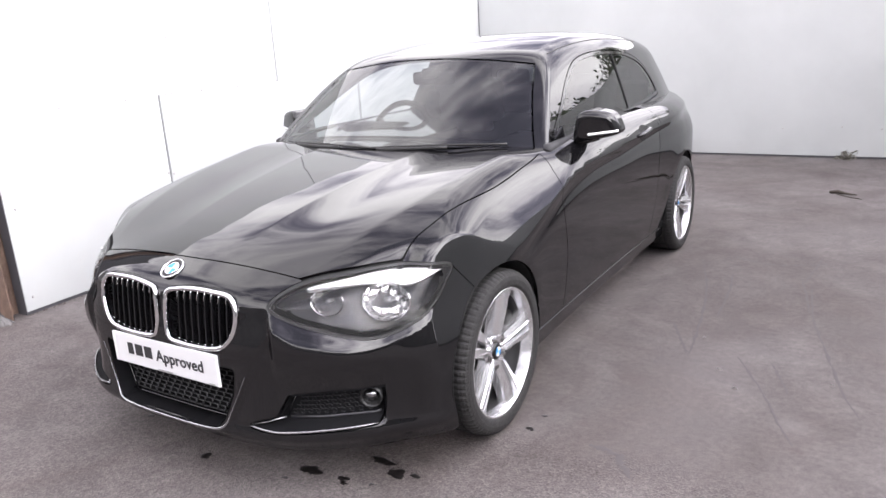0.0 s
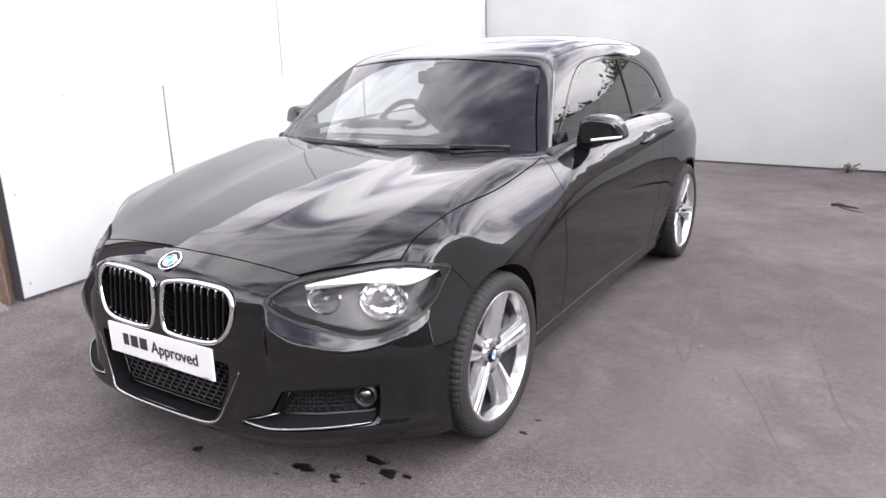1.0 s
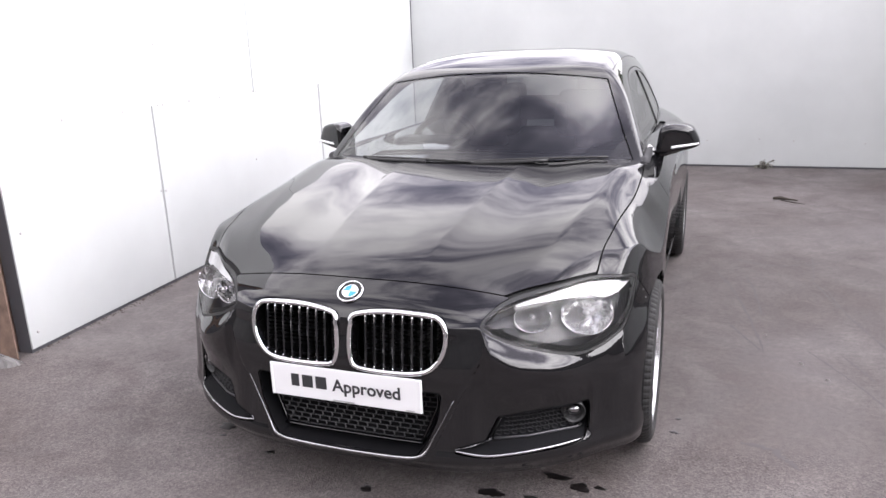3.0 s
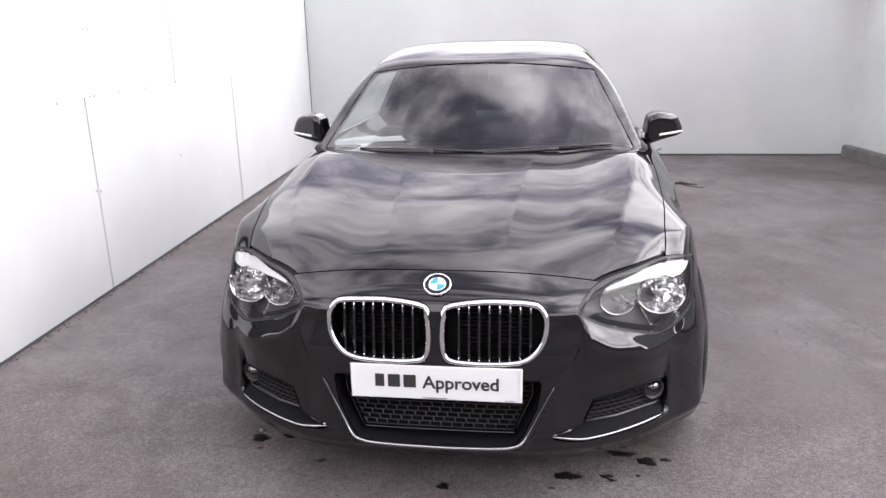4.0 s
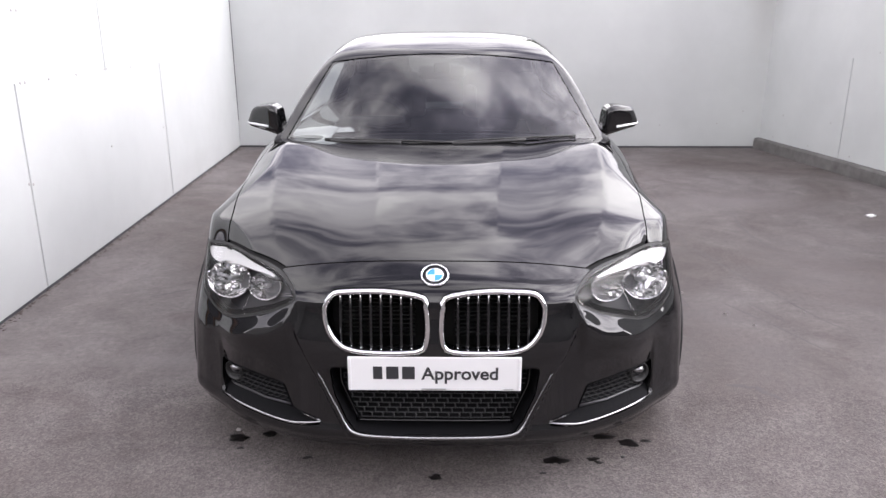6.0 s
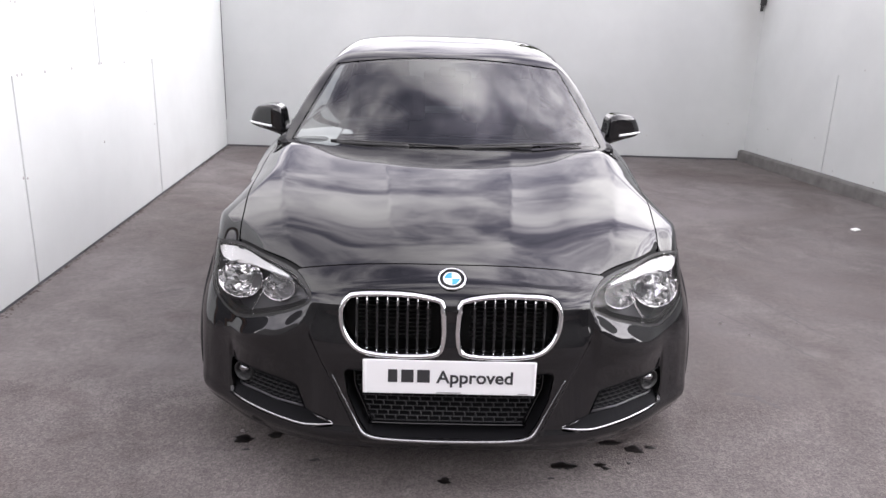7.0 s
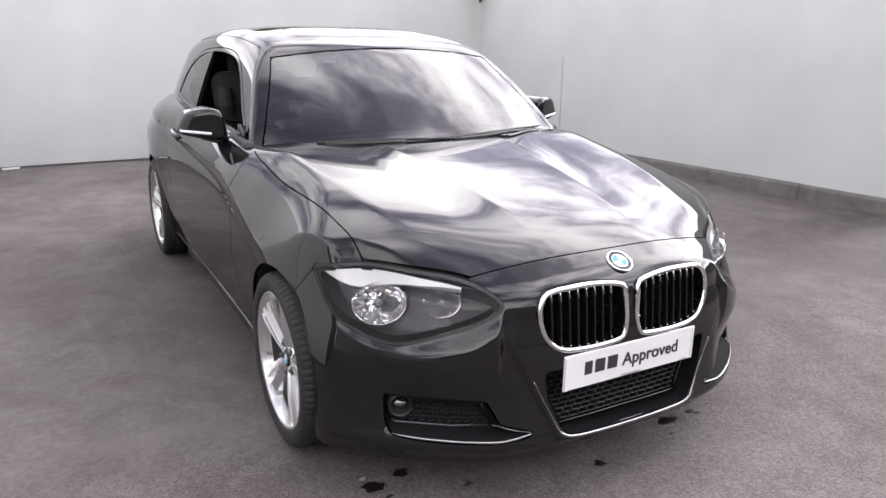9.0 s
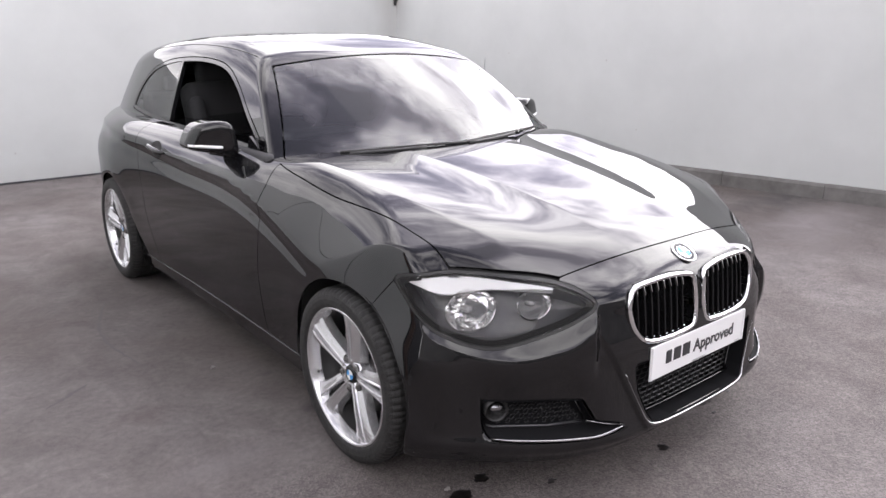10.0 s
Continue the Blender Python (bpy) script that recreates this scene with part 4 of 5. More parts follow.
def pocket(name, poly, r, depth, side, label, rise=0.0):
    d = front_d(B, poly, r)
    if side:
        d = np.maximum(d, -side * B[:, 0])
    skin = clip(M_BODY, d)
    V, F, N = walls(skin, depth, (0, 1, rise))
    V2, F2, N2 = skin[0] + np.array([0, depth, rise * depth]), skin[1], skin[2]
    VV, FF, NN = joined((V, F, N), (V2, F2, N2))
    return part(name, VV, FF, INTAKE, car, label, NN)


def honeycomb(parent, poly, side, step, depth_at):
    """A net of hexagon cells standing in an opening."""
    xs = [p[0] for p in poly]
    zs = [p[1] for p in poly]
    pieces = []
    hx, hz = step, step * 0.62
    j, z = 0, min(zs)
    while z < max(zs):
        x = min(xs) + (hx / 2 if j % 2 else 0)
        while x < max(xs):
            if sd_poly(np.array([x]), np.array([z]), poly)[0] < -step * 0.3:
                ring = [(side * (x + hx * 0.46 * math.cos(a)), depth_at(x, z), z + hz * 0.62 * math.sin(a)) for a in np.arange(6) * math.pi / 3]
                pieces.append(tube(ring, 0.0022, 4, True))
            x += hx
        z += hz
        j += 1
    V, F = merge(*pieces)
    part("mesh_net", V, F, NETBLACK, parent, "black honeycomb mesh", smooth=False)


low = pocket("lower_grille", GRILLE, 0.012, 0.11, 0, "wide black lower air intake")


def intake_net(parent):
    """Staggered flat cells between long bars, set back behind the plate."""
    pieces = []
    z, j = 0.258, 0
    while z < 0.44:
        wide = 0.232 + 0.05 * min(1.0, (z - 0.258) / 0.12)
        xs = np.linspace(-wide, wide, 25)
        pieces.append(tube([(x, front_y(x, z) + 0.044, z) for x in xs], 0.0021, 4))
        x = -wide + (0.017 if j % 2 else 0.0)
        while x < wide:
            pieces.append(tube([(x, front_y(x, z) + 0.042, z), (x + 0.003, front_y(x, z + 0.008) + 0.041, z + 0.008), (x, front_y(x, z + 0.016) + 0.042, z + 0.016)], 0.0030, 4))
            x += 0.034
        z += 0.016
        j += 1
    V, F = merge(*pieces)
    part("mesh_net", V, F, NETBLACK, parent, "black staggered mesh", smooth=False)
    V, F = tube([(x, front_y(x, 0.252) + 0.036, 0.252) for x in np.linspace(-0.245, 0.245, 25)], 0.0042, 8)
    part("net_frame", V, F, PAINT, parent)
    for q in (-1, 1):
        V, F = tube([(q * (0.240 + 0.05 * min(1.0, (z - 0.258) / 0.12)), front_y(0.24, z) + 0.040, z) for z in np.linspace(0.254, 0.43, 10)], 0.004, 6)
        part("net_frame", V, F, PAINT, parent)


intake_net(low)
for s in (-1, 1):
    pk = pocket("fog_pocket", FOG, 0.004, 0.055, s, "black bumper corner intake with fog lamp", 0.4)
    net = [(0.455, 0.278), (0.55, 0.276), (0.68, 0.276), (0.70, 0.30), (0.70, 0.355), (0.48, 0.352)]
    honeycomb(pk, net, s, 0.022, lambda x, z: front_y(x, z) + 0.050)
    rim_ = np.array(net[:3] + [(0.692, 0.280)])
    V, F = tube([(s * x, front_y(x, z) + 0.046, z - 0.004) for x, z in rim_], 0.0035, 6)
    part("net_frame", V, F, DULL, pk)
    V, F = tube([(s * x, front_y(x, z) + d_, z) for x, z, d_ in ((0.450, 0.280, 0.044), (0.462, 0.315, 0.042), (0.478, 0.350, 0.038))], 0.003, 6)
    part("net_frame", V, F, PAINT, pk)
    V, F = lathe([(0.0, 0.020), (0.022, 0.016), (0.028, 0.004), (0.032, -0.006), (0.035, -0.006), (0.038, 0.03)], 32, 1)
    fog = part("fog_lamp", V, F, BLACK, pk, "round fog lamp")
    seat_ = Matrix.Translation((s * 0.672, front_y(0.672, 0.32) + 0.036, 0.326)) @ Matrix.Rotation(radians(24 * s), 4, "Z")
    fog.matrix_local = seat_
    # metallic lens squashed and raised: its shape is the sky reflection's upper half
    V, F = lathe([(0.0, -0.012), (0.016, -0.010), (0.027, -0.004), (0.033, 0.004)], 28, 1)
    o = part("fog_lens", V, F, FOGGLASS, pk, "fog lamp lens shaped as its sky-reflecting upper half")
    o.matrix_local = seat_ @ Matrix.Translation((0, 0.001, 0.010)) @ Matrix.Rotation(radians(-22), 4, "X") @ Matrix.Diagonal((0.72, 1.0, 0.48, 1.0))
    # blade under the pocket, ending in a point
    xs = np.linspace(0.352, 0.708, 22)
    zs = np.interp(xs, [0.352, 0.40, 0.44, 0.46, 0.73], [0.257, 0.249, 0.2435, 0.2430, 0.2525])
    V, F = tube(np.stack([s * xs, skin_ys(s * xs, zs - 0.004) - 0.001, zs], 1), np.interp(xs, [0.352, 0.40, 0.67, 0.708], [0.002, 0.0044, 0.0040, 0.001]), 8)
    part("intake_blade", V, F, EDGE, pk, "thin blade edge in bright metal for its glint")
    V, F = tube([(s * 0.354, front_y(0.354, 0.258) + 0.001, 0.259), (s * 0.40, front_y(0.40, 0.268) + 0.010, 0.268), (s * 0.448, front_y(0.45, 0.277) + 0.036, 0.277)], [0.002, 0.004, 0.004], 6)
    part("intake_blade", V, F, EDGE, pk)
LIP = [(-0.352, 0.420), (-0.320, 0.355), (-0.290, 0.295), (-0.268, 0.252), (-0.245, 0.234), (-0.20, 0.224), (-0.10, 0.219), (0, 0.217)]
LIP = LIP + [(-x, z) for x, z in LIP[-2::-1]]
LIP = [(float(spl(*[(i, p[0]) for i, p in enumerate(LIP)])(t_)), float(spl(*[(i, p[1]) for i, p in enumerate(LIP)])(t_))) for t_ in np.linspace(0, len(LIP) - 1, 60)]
LIP = np.array(LIP)
V, F = tube(np.stack([LIP[:, 0], skin_ys(LIP[:, 0], LIP[:, 1]) + 0.0005, LIP[:, 1]], 1), np.interp(LIP[:, 1], [0.23, 0.26, 0.30, 0.42], [0.0056, 0.0032, 0.0016, 0.0010]), 8)
# bright metal puts the highlight of the painted lip into its colour
part("front_lip", V, F, EDGE, car, "thin edge round the lower intake, bright metal for its glint")
# added bead that draws the reflection line of the rounded sill edge
for s in (-1, 1):
    ys = np.linspace(0.36, 2.23, 30)
    zs = 0.240 - 0.006 * (ys - 0.4)
    xs = np.full(len(ys), 0.86)
    for _ in range(6):
        xs = xs - f_body(np.stack([xs, ys, zs], 1))
    pts = np.stack([s * (xs + 0.001), ys, zs], 1)
    V, F = tube(pts, 0.0035, 6)
    part("sill_glint_bead", V, F, PAINT, car, "thin painted bead added along the sill to catch its edge reflection")

# ---- plate and writing
plate = box("number_plate", (0, -0.724, 0.4285), (0.52, 0.006, 0.112), PLATE, car, "white show plate with dark printed word", 0.003, 2)
for x in (-0.253, 0.253):
    box("plate_edge", (x, -0.7285, 0.4285), (0.008, 0.003, 0.108), WHITE, plate, "", 0.001, 1)
for x, w in ((-0.170, 0.034), (-0.126, 0.043), (-0.078, 0.044)):
    box("print_bar", (x, -0.7275, 0.4325), (w - 0.006, 0.002, 0.042), INK, plate, "", 0.0005, 1)
cu = bpy.data.curves.new("word", "FONT")
cu.body, cu.size, cu.extrude, cu.offset = "Approved", 0.0575, 0.0006, 0.0011
tmp = new("word_tmp", cu)
me = bpy.data.meshes.new_from_object(tmp.evaluated_get(bpy.context.evaluated_depsgraph_get()))
bpy.data.objects.remove(tmp)
me.materials.clear()
me.materials.append(INK)
co = np.zeros(len(me.vertices) * 3)
me.vertices.foreach_get("co", co)
co = co.reshape(-1, 3)
wide = co[:, 0].max() - co[:, 0].min()
word = new("printed_word", me)
word.parent = plate
word.matrix_local = Matrix.Translation((-0.040 - co[:, 0].min(), -0.7278, 0.4115)) @ Matrix.Diagonal((0.230 / wide, 1, 1, 1)) @ Matrix.Rotation(radians(90), 4, "X")
box("small_print", (-0.002, -0.7275, 0.3785), (0.074, 0.001, 0.004), SATIN, plate, "", 0)
box("small_print", (0.222, -0.7275, 0.3785), (0.030, 0.001, 0.003), SATIN, plate, "", 0)

g = gradient(f_body, np.array([[0.0, -0.640, 0.720]]))[0]
g /= np.linalg.norm(g)
pt = np.array([0.0, -0.640, 0.720])
for _ in range(4):
    pt = pt - f_body(pt[None])[0] * g
way = Vector(g)
rot = way.to_track_quat("X", "Z").to_matrix().to_4x4()
emblem(car, Matrix.Translation(pt + 0.001 * g) @ rot, 0.0425)

# ---- mirrors
MIR = smooth_poly([(0.792, 0.932), (0.794, 1.000), (0.806, 1.046), (0.840, 1.064), (0.890, 1.062), (0.940, 1.046), (0.967, 1.004), (0.976, 0.972), (0.962, 0.955), (0.912, 0.942), (0.850, 0.932)], 5)


def f_mirror(P):
    X, y, z = area(P)
    sd = sd_poly(X, z, MIR)
    front = (0.905 + 0.80 * np.maximum(X - 0.79, 0) ** 1.4) - y
    return smax(smax(sd, front, 0.034), y - (1.060 + 0.12 * (X - 0.80)), 0.018)


M_MIR = nets(f_mirror, (0.76, 0.87, 0.90), (1.05, 1.16, 1.10), 0.008)
for s in (-1, 1):
    V, T, N = M_MIR
    S = np.array([s, 1, 1])
    T2 = T if s > 0 else T[:, ::-1]
    d = 0.938 + 0.14 * np.maximum(np.abs(V[:, 0]) - 0.80, 0) - V[:, 2]
    cap = clip((V * S, T2, N * S), d + 0.001)
    mir = panel("door_mirror", cap, PAINT, car, "black door mirror with white indicator strip", 0.006)
    low = clip((V * S, T2, N * S), -d + 0.001)
    part("mirror_base", low[0], low[1], GLOSSB, mir, "", low[2])
    front = [(s * x, 0.905 + 0.80 * (x - 0.79) ** 1.4 + 0.002 + 0.016 * max(0, (x - 0.93) / 0.045) ** 2, 0.962 + 0.10 * (x - 0.86)) for x in np.linspace(0.855, 0.968, 12)]
    V, F = tube(front, 0.0065, 8)
    part("indicator_strip", V, F, WHITEP, mir, "white indicator strip")
    b = bmesh.new()
    bm_box(b, (s * 0.880, 1.068, 1.000), (0.13, 0.006, 0.080), None, 0.002, 1)
    part_bm("mirror_glass", b, CHROME, mir)
    V, F = tube([(s * 0.880, 1.000, 0.946), (s * 0.82, 0.985, 0.930), (s * 0.775, 0.955, 0.922), (s * 0.735, 0.925, 0.925)], [0.018, 0.020, 0.022, 0.028], 12)
    part("stalk", V * np.array([1, 1, 1]), F, GLOSSB, mir)
    V, F = prism([(0.80, 0.945), (0.93, 0.945), (0.905, 1.0)], 0.012, 0, 0.738)
    V = V * S
    part("corner_sail", V, F, GLOSSB, mir, "", smooth=False)

# ---- door handles
hp = np.array([[0.87, 1.735, 0.864]])
for _ in range(8):
    hp[:, 0] -= f_body(hp)
HANDLE_X = float(hp[0, 0])
for s in (-1, 1):
    xs = np.linspace(0, 1, 9)
    pts = []
    for q in xs:
        y, z = 1.63 + 0.22 * q, 0.858 + 0.018 * q
        pts.append((s * (HANDLE_X + 0.012 - 0.016 * (abs(q - 0.5) * 2) ** 4), y, z))
    V, F = tube(pts, [0.008, 0.012, 0.014, 0.014, 0.014, 0.014, 0.014, 0.012, 0.008], 10)
    V[:, 2] = V[:, 2] * 1.0
    h = part("door_handle", V, F, PAINT, car, "black pull handle")
    # flat dark oval on the door skin paints the shade of the hollow
    V, F = [], []
    for q in (0.0, 0.5, 0.85, 1.0):
        for e in np.linspace(0, 2 * math.pi, 28, endpoint=False):
            V.append((0.87, 1.735 + 0.075 * q * math.cos(e), 0.864 + 0.040 * q * math.sin(e)))
    V = np.array(V)
    for _ in range(8):
        V[:, 0] -= f_body(V)
    V[:, 0] += 0.0012
    F = [[r * 28 + i, r * 28 + (i + 1) % 28, (r + 1) * 28 + (i + 1) % 28, (r + 1) * 28 + i] for r in range(3) for i in range(28)]
    part("handle_shade", V * np.array([s, 1, 1]), F, LINER, h, "dark patch for the shaded hollow behind the handle")

# ---- wipers
def screen_point(x, z, off=0.012):
    s_ = min(max((z - 0.93) / 0.38, -0.5), 1.5)
    y = 0.48 + 0.386 * x * x + (z - 0.93) / 0.69 - 0.10 * s_ * (1 - s_)
    return (x, y - off * 0.6, z + off * 0.8)


for a, c in (((-0.52, 0.938), (0.06, 0.938)), ((0.02, 0.940), (0.61, 0.948))):
    path = [screen_point(a[0] + (c[0] - a[0]) * q, a[1] + (c[1] - a[1]) * q + 0.006 * math.sin(q * math.pi)) for q in np.linspace(0, 1, 14)]
    V, F = tube(path, 0.006, 6)
    wp = part("wiper", V, F, BLACK, car, "black wiper at the foot of the windscreen")
    path = [screen_point(a[0] + (c[0] - a[0]) * q, a[1] + (c[1] - a[1]) * q - 0.008 * (1 - q), 0.014) for q in np.linspace(0.05, 0.6, 8)]
    V, F = tube(path, 0.0085, 6)
    part("wiper_arm", V, F, BLACK, wp)

# ---- joints between the roof skin and its side members
for s in (-1, 1):
    P = np.array([(s * (0.555 - 0.035 * q), 1.20 + 1.45 * q, 1.40) for q in np.linspace(0, 1, 40)])
    for _ in range(12):
        P[:, 2] -= f_cabin(P)
    V, F = tube(P, 0.0026, 5)
    part("roof_joint", V, F, BLACK, car, "dark joint along the roof edge")

# ---- roof fin
prof = [(2.58, 0.0), (2.62, 0.022), (2.68, 0.045), (2.71, 0.050), (2.72, 0.046), (2.725, 0.0)]
V, F = [], []
for k, (y, h) in enumerate(prof):
    z0 = float(ROOF_C(y)) - 0.006
    V += [(-0.022, y, z0), (-0.007, y, z0 + h * 0.8), (0, y, z0 + h), (0.007, y, z0 + h * 0.8), (0.022, y, z0)]
F = [[i * 5 + j, i * 5 + j + 1, i * 5 + 5 + j + 1, i * 5 + 5 + j] for i in range(len(prof) - 1) for j in range(4)]
part("roof_fin", V, F, PAINT, car, "small black aerial fin")

# ---- inside the car
CAB = new("interior")
CAB.parent = car
CAB["label"] = "dark cloth cabin with seats and steering wheel"
b = bmesh.new()
bm_box(b, (0, 1.05, 0.80), (1.36, 0.50, 0.24), None, 0.06, 4)
bm_box(b, (0, 0.80, 0.87), (1.30, 0.42, 0.12), None, 0.04, 3)
part_bm("dashboard", b, DASH, CAB, "dark dashboard", True)
b = bmesh.new()
bm_box(b, (-0.36, 1.05, 0.945), (0.36, 0.20, 0.09), None, 0.04, 4)
part_bm("instrument_hood", b, DASH, CAB, "", True)
box("cabin_floor", (0, 1.9, 0.30), (1.40, 2.4, 0.04), LINER, CAB, "", 0)
box("centre_console", (0, 1.55, 0.52), (0.24, 0.9, 0.36), DASH, CAB, "", 0.03, 3)


def seat(x, y):
    b = bmesh.new()
    bm_box(b, (x, y, 0.55), (0.50, 0.52, 0.16), None, 0.06, 4)
    part_bm("seat_cushion", b, CLOTH, CAB, "", True)
    b = bmesh.new()
    bm_box(b, (x, y + 0.36, 0.86), (0.48, 0.15, 0.62), Matrix.Rotation(radians(-20), 4, "X"), 0.06, 4)
    for q in (-1, 1):
        bm_box(b, (x + q * 0.20, y + 0.30, 0.84), (0.08, 0.15, 0.50), Matrix.Rotation(radians(-20), 4, "X"), 0.035, 3)
    part_bm("seat_back", b, CLOTH, CAB, "", True)
    b = bmesh.new()
    bm_box(b, (x, y + 0.50, 1.205), (0.27, 0.10, 0.19), Matrix.Rotation(radians(-12), 4, "X"), 0.045, 4)
    part_bm("headrest", b, CLOTH, CAB, "", True)


seat(-0.36, 1.62)
seat(0.36, 1.62)
box("rear_bench", (0, 2.42, 0.52), (1.20, 0.50, 0.16), CLOTH, CAB, "", 0.05, 3)
box("rear_backrest", (0, 2.70, 0.80), (1.20, 0.16, 0.56), CLOTH, CAB, "", 0.05, 3)
for x in (-0.36, 0.36):
    box("rear_headrest", (x, 2.72, 1.11), (0.24, 0.09, 0.12), CLOTH, CAB, "", 0.035, 3)
a = np.linspace(0, 2 * math.pi, 40, endpoint=False)
V, F = tube([(0.185 * math.cos(q), 0, 0.185 * math.sin(q)) for q in a], 0.016, 10, True)
o = part("steering_wheel", V, F, DASH, CAB, "black three-spoke steering wheel")
o.matrix_local = Matrix.Translation((-0.36, 1.26, 0.90)) @ Matrix.Rotation(radians(-25), 4, "X")
for q in (0, 180, 270):
    k = box("wheel_spoke", (0.09 * math.cos(radians(q)), 0.012, 0.09 * math.sin(radians(q))), (0.18 if q != 270 else 0.045, 0.012, 0.045 if q != 270 else 0.18), DASH, o, "", 0.004)
V, F = lathe([(0.0, -0.02), (0.05, -0.018), (0.07, 0.0), (0.05, 0.04), (0.0, 0.05)], 24, 1)
part("wheel_boss", V, F, DASH, o)
b = bmesh.new()
bm_box(b, (0, 1.07, 1.215), (0.235, 0.045, 0.065), None, 0.018, 3)
part_bm("rear_view_mirror", b, BLACK, CAB, "", True)
b = bmesh.new()
bm_box(b, (0, 1.045, 1.240), (0.085, 0.05, 0.05), None, 0.012, 3)
part_bm("mirror_mount", b, BLACK, CAB, "", True)
for s in (-1, 1):
    b = bmesh.new()
    bm_box(b, (s * 0.745, 1.35, 0.70), (0.07, 1.3, 0.50), None, 0.025, 3)
    part_bm("door_lining", b, DASH, CAB, "", True)

# ---------------------------------------------------------------- yard: boards, kerb, post, small things
RUST = mat("rusty_steel", (0.16, 0.10, 0.075), 0.8)
n, l, b = nodes_of(RUST)
k = noise_node(n, l, 9, 6, 0.7)
l.new(ramp(n, l, k, (0.3, (0.10, 0.065, 0.05)), (0.7, (0.24, 0.16, 0.12))), b.inputs["Base Color"])
DARKWALL = mat("dark_sheet", (0.09, 0.09, 0.10), 0.6)
SCREW = mat("screw_head", (0.45, 0.44, 0.43), 0.5, 0.4)
OIL = mat("wet_oil", (0.012, 0.010, 0.010), 0.35)
SCUFF = mat("scuffed_asphalt", (0.095, 0.085, 0.085), 0.8)
PALE = mat("pale_grit", (0.27, 0.255, 0.245), 0.9)
LEAF = mat("weed_leaf", (0.15, 0.145, 0.12), 0.85)
STEM = mat("dry_stem", (0.06, 0.05, 0.04), 0.85)
PAPER = mat("white_litter", (0.8, 0.8, 0.79), 0.6)

rng = np.random.default_rng(7)


def plan_frame(a, c):
    a, c = Vector((*a, 0)), Vector((*c, 0))
    u = (c - a).normalized()
    return a, u, Vector((u.y, -u.x, 0)), (c - a).length


def boards(wall, a, c, seams, rows, wide):
    """Painted boards on the inner face of a wall; wide tells which joints stand open."""
    o, u, inn, length = plan_frame(a, c)
    cuts = [0.0] + list(seams) + [length]
    for j in range(len(rows) - 1):
        for i in range(len(cuts) - 1):
            ga = wide.get((i, j), 0.0)
            gb = wide.get((i + 1, j), 0.0)
            x0, x1 = cuts[i] + ga, cuts[i + 1] - gb
            z0, z1 = rows[j] + (0.022 if j == 0 else 0.0), rows[j + 1]
            th = 0.009 + 0.0003 * rng.random()
            ea, eb = ga * 0.5, gb * 0.5
            P = [(x0, z0, 0), (x1, z0, 0), (x1, z1, 0), (x0, z1, 0), (x0 + ea, z0, th), (x1 - eb, z0, th), (x1 - eb, z1, th), (x0 + ea, z1, th)]
            V = [o + u * p[0] + Vector((0, 0, p[1])) + inn * (p[2] + 0.001) for p in P]
            F = [(4, 7, 6, 5), (0, 4, 5, 1), (1, 5, 6, 2), (2, 6, 7, 3), (3, 7, 4, 0)]
            part("board", V, [f[::-1] for f in F], BOARD, wall, smooth=False)


ME_SCREW = mesh_of("screw", *lathe([(0.0, 0.005), (0.005, 0.0045), (0.008, 0.002), (0.009, 0.0)], 10), SCREW)


def screws(wall, a, c, spots):
    o, u, inn, length = plan_frame(a, c)
    for d, z in spots:
        s_ = new("screw", ME_SCREW)
        s_.parent = wall
        s_.matrix_local = Matrix.Translation(o + u * d + inn * 0.0105 + Vector((0, 0, z))) @ inn.to_track_quat("X", "Z").to_matrix().to_4x4()


for w_ in (wall_left, wall_back, wall_right):
    w_.data.materials.clear()
    w_.data.materials.append(DARKWALL)
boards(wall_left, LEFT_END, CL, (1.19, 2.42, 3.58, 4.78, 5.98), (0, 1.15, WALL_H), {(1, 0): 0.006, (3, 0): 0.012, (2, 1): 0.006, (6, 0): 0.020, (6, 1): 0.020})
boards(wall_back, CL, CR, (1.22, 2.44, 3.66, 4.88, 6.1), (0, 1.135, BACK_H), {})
boards(wall_right, CR, RIGHT_END, (1.53, 2.75, 3.97, 5.19, 6.41), (0, 1.135, WALL_H), {(1, 0): 0.004})
screws(wall_left, LEFT_END, CL, [(1.17, 0.62), (1.215, 0.61), (1.25, 1.15), (1.30, 1.15), (1.28, 1.52), (1.33, 1.52), (0.92, 1.14), (0.45, 1.14), (1.58, 1.15), (1.95, 1.15), (2.36, 0.64), (2.40, 1.16), (2.45, 1.16), (2.42, 1.5), (3.51, 0.62), (3.56, 1.12), (0.05, 0.10), (0.06, 0.62), (3.55, 1.52), (2.9, 1.15)])
screws(wall_back, CL, CR, [(0.6, 0.30), (1.8, 0.30), (3.6, 0.30), (4.15, 0.32), (4.5, 0.30), (5.2, 0.28), (5.9, 0.30), (6.2, 0.45)])
screws(wall_right, CR, RIGHT_END, [(0.45, 0.45), (1.33, 0.47), (2.4, 0.46), (3.6, 0.45), (0.3, 0.18), (1.0, 0.18), (1.7, 0.18), (2.3, 0.18), (1.9, 1.2), (3.2, 1.14)])

V, F = tube([(CL[0] + 0.012, CL[1] - 0.012, z) for z in (0.33, 0.8, 1.4, 2.07)], [0.003, 0.005, 0.006, 0.006], 6)
part("corner_joint", V, F, DARKWALL, wall_back, "dark open joint in the corner")
b = bmesh.new()
bm_box(b, (CR[0] - 0.045, CR[1] - 0.04, 1.92), (0.06, 0.05, 0.15), None, 0.012, 2)
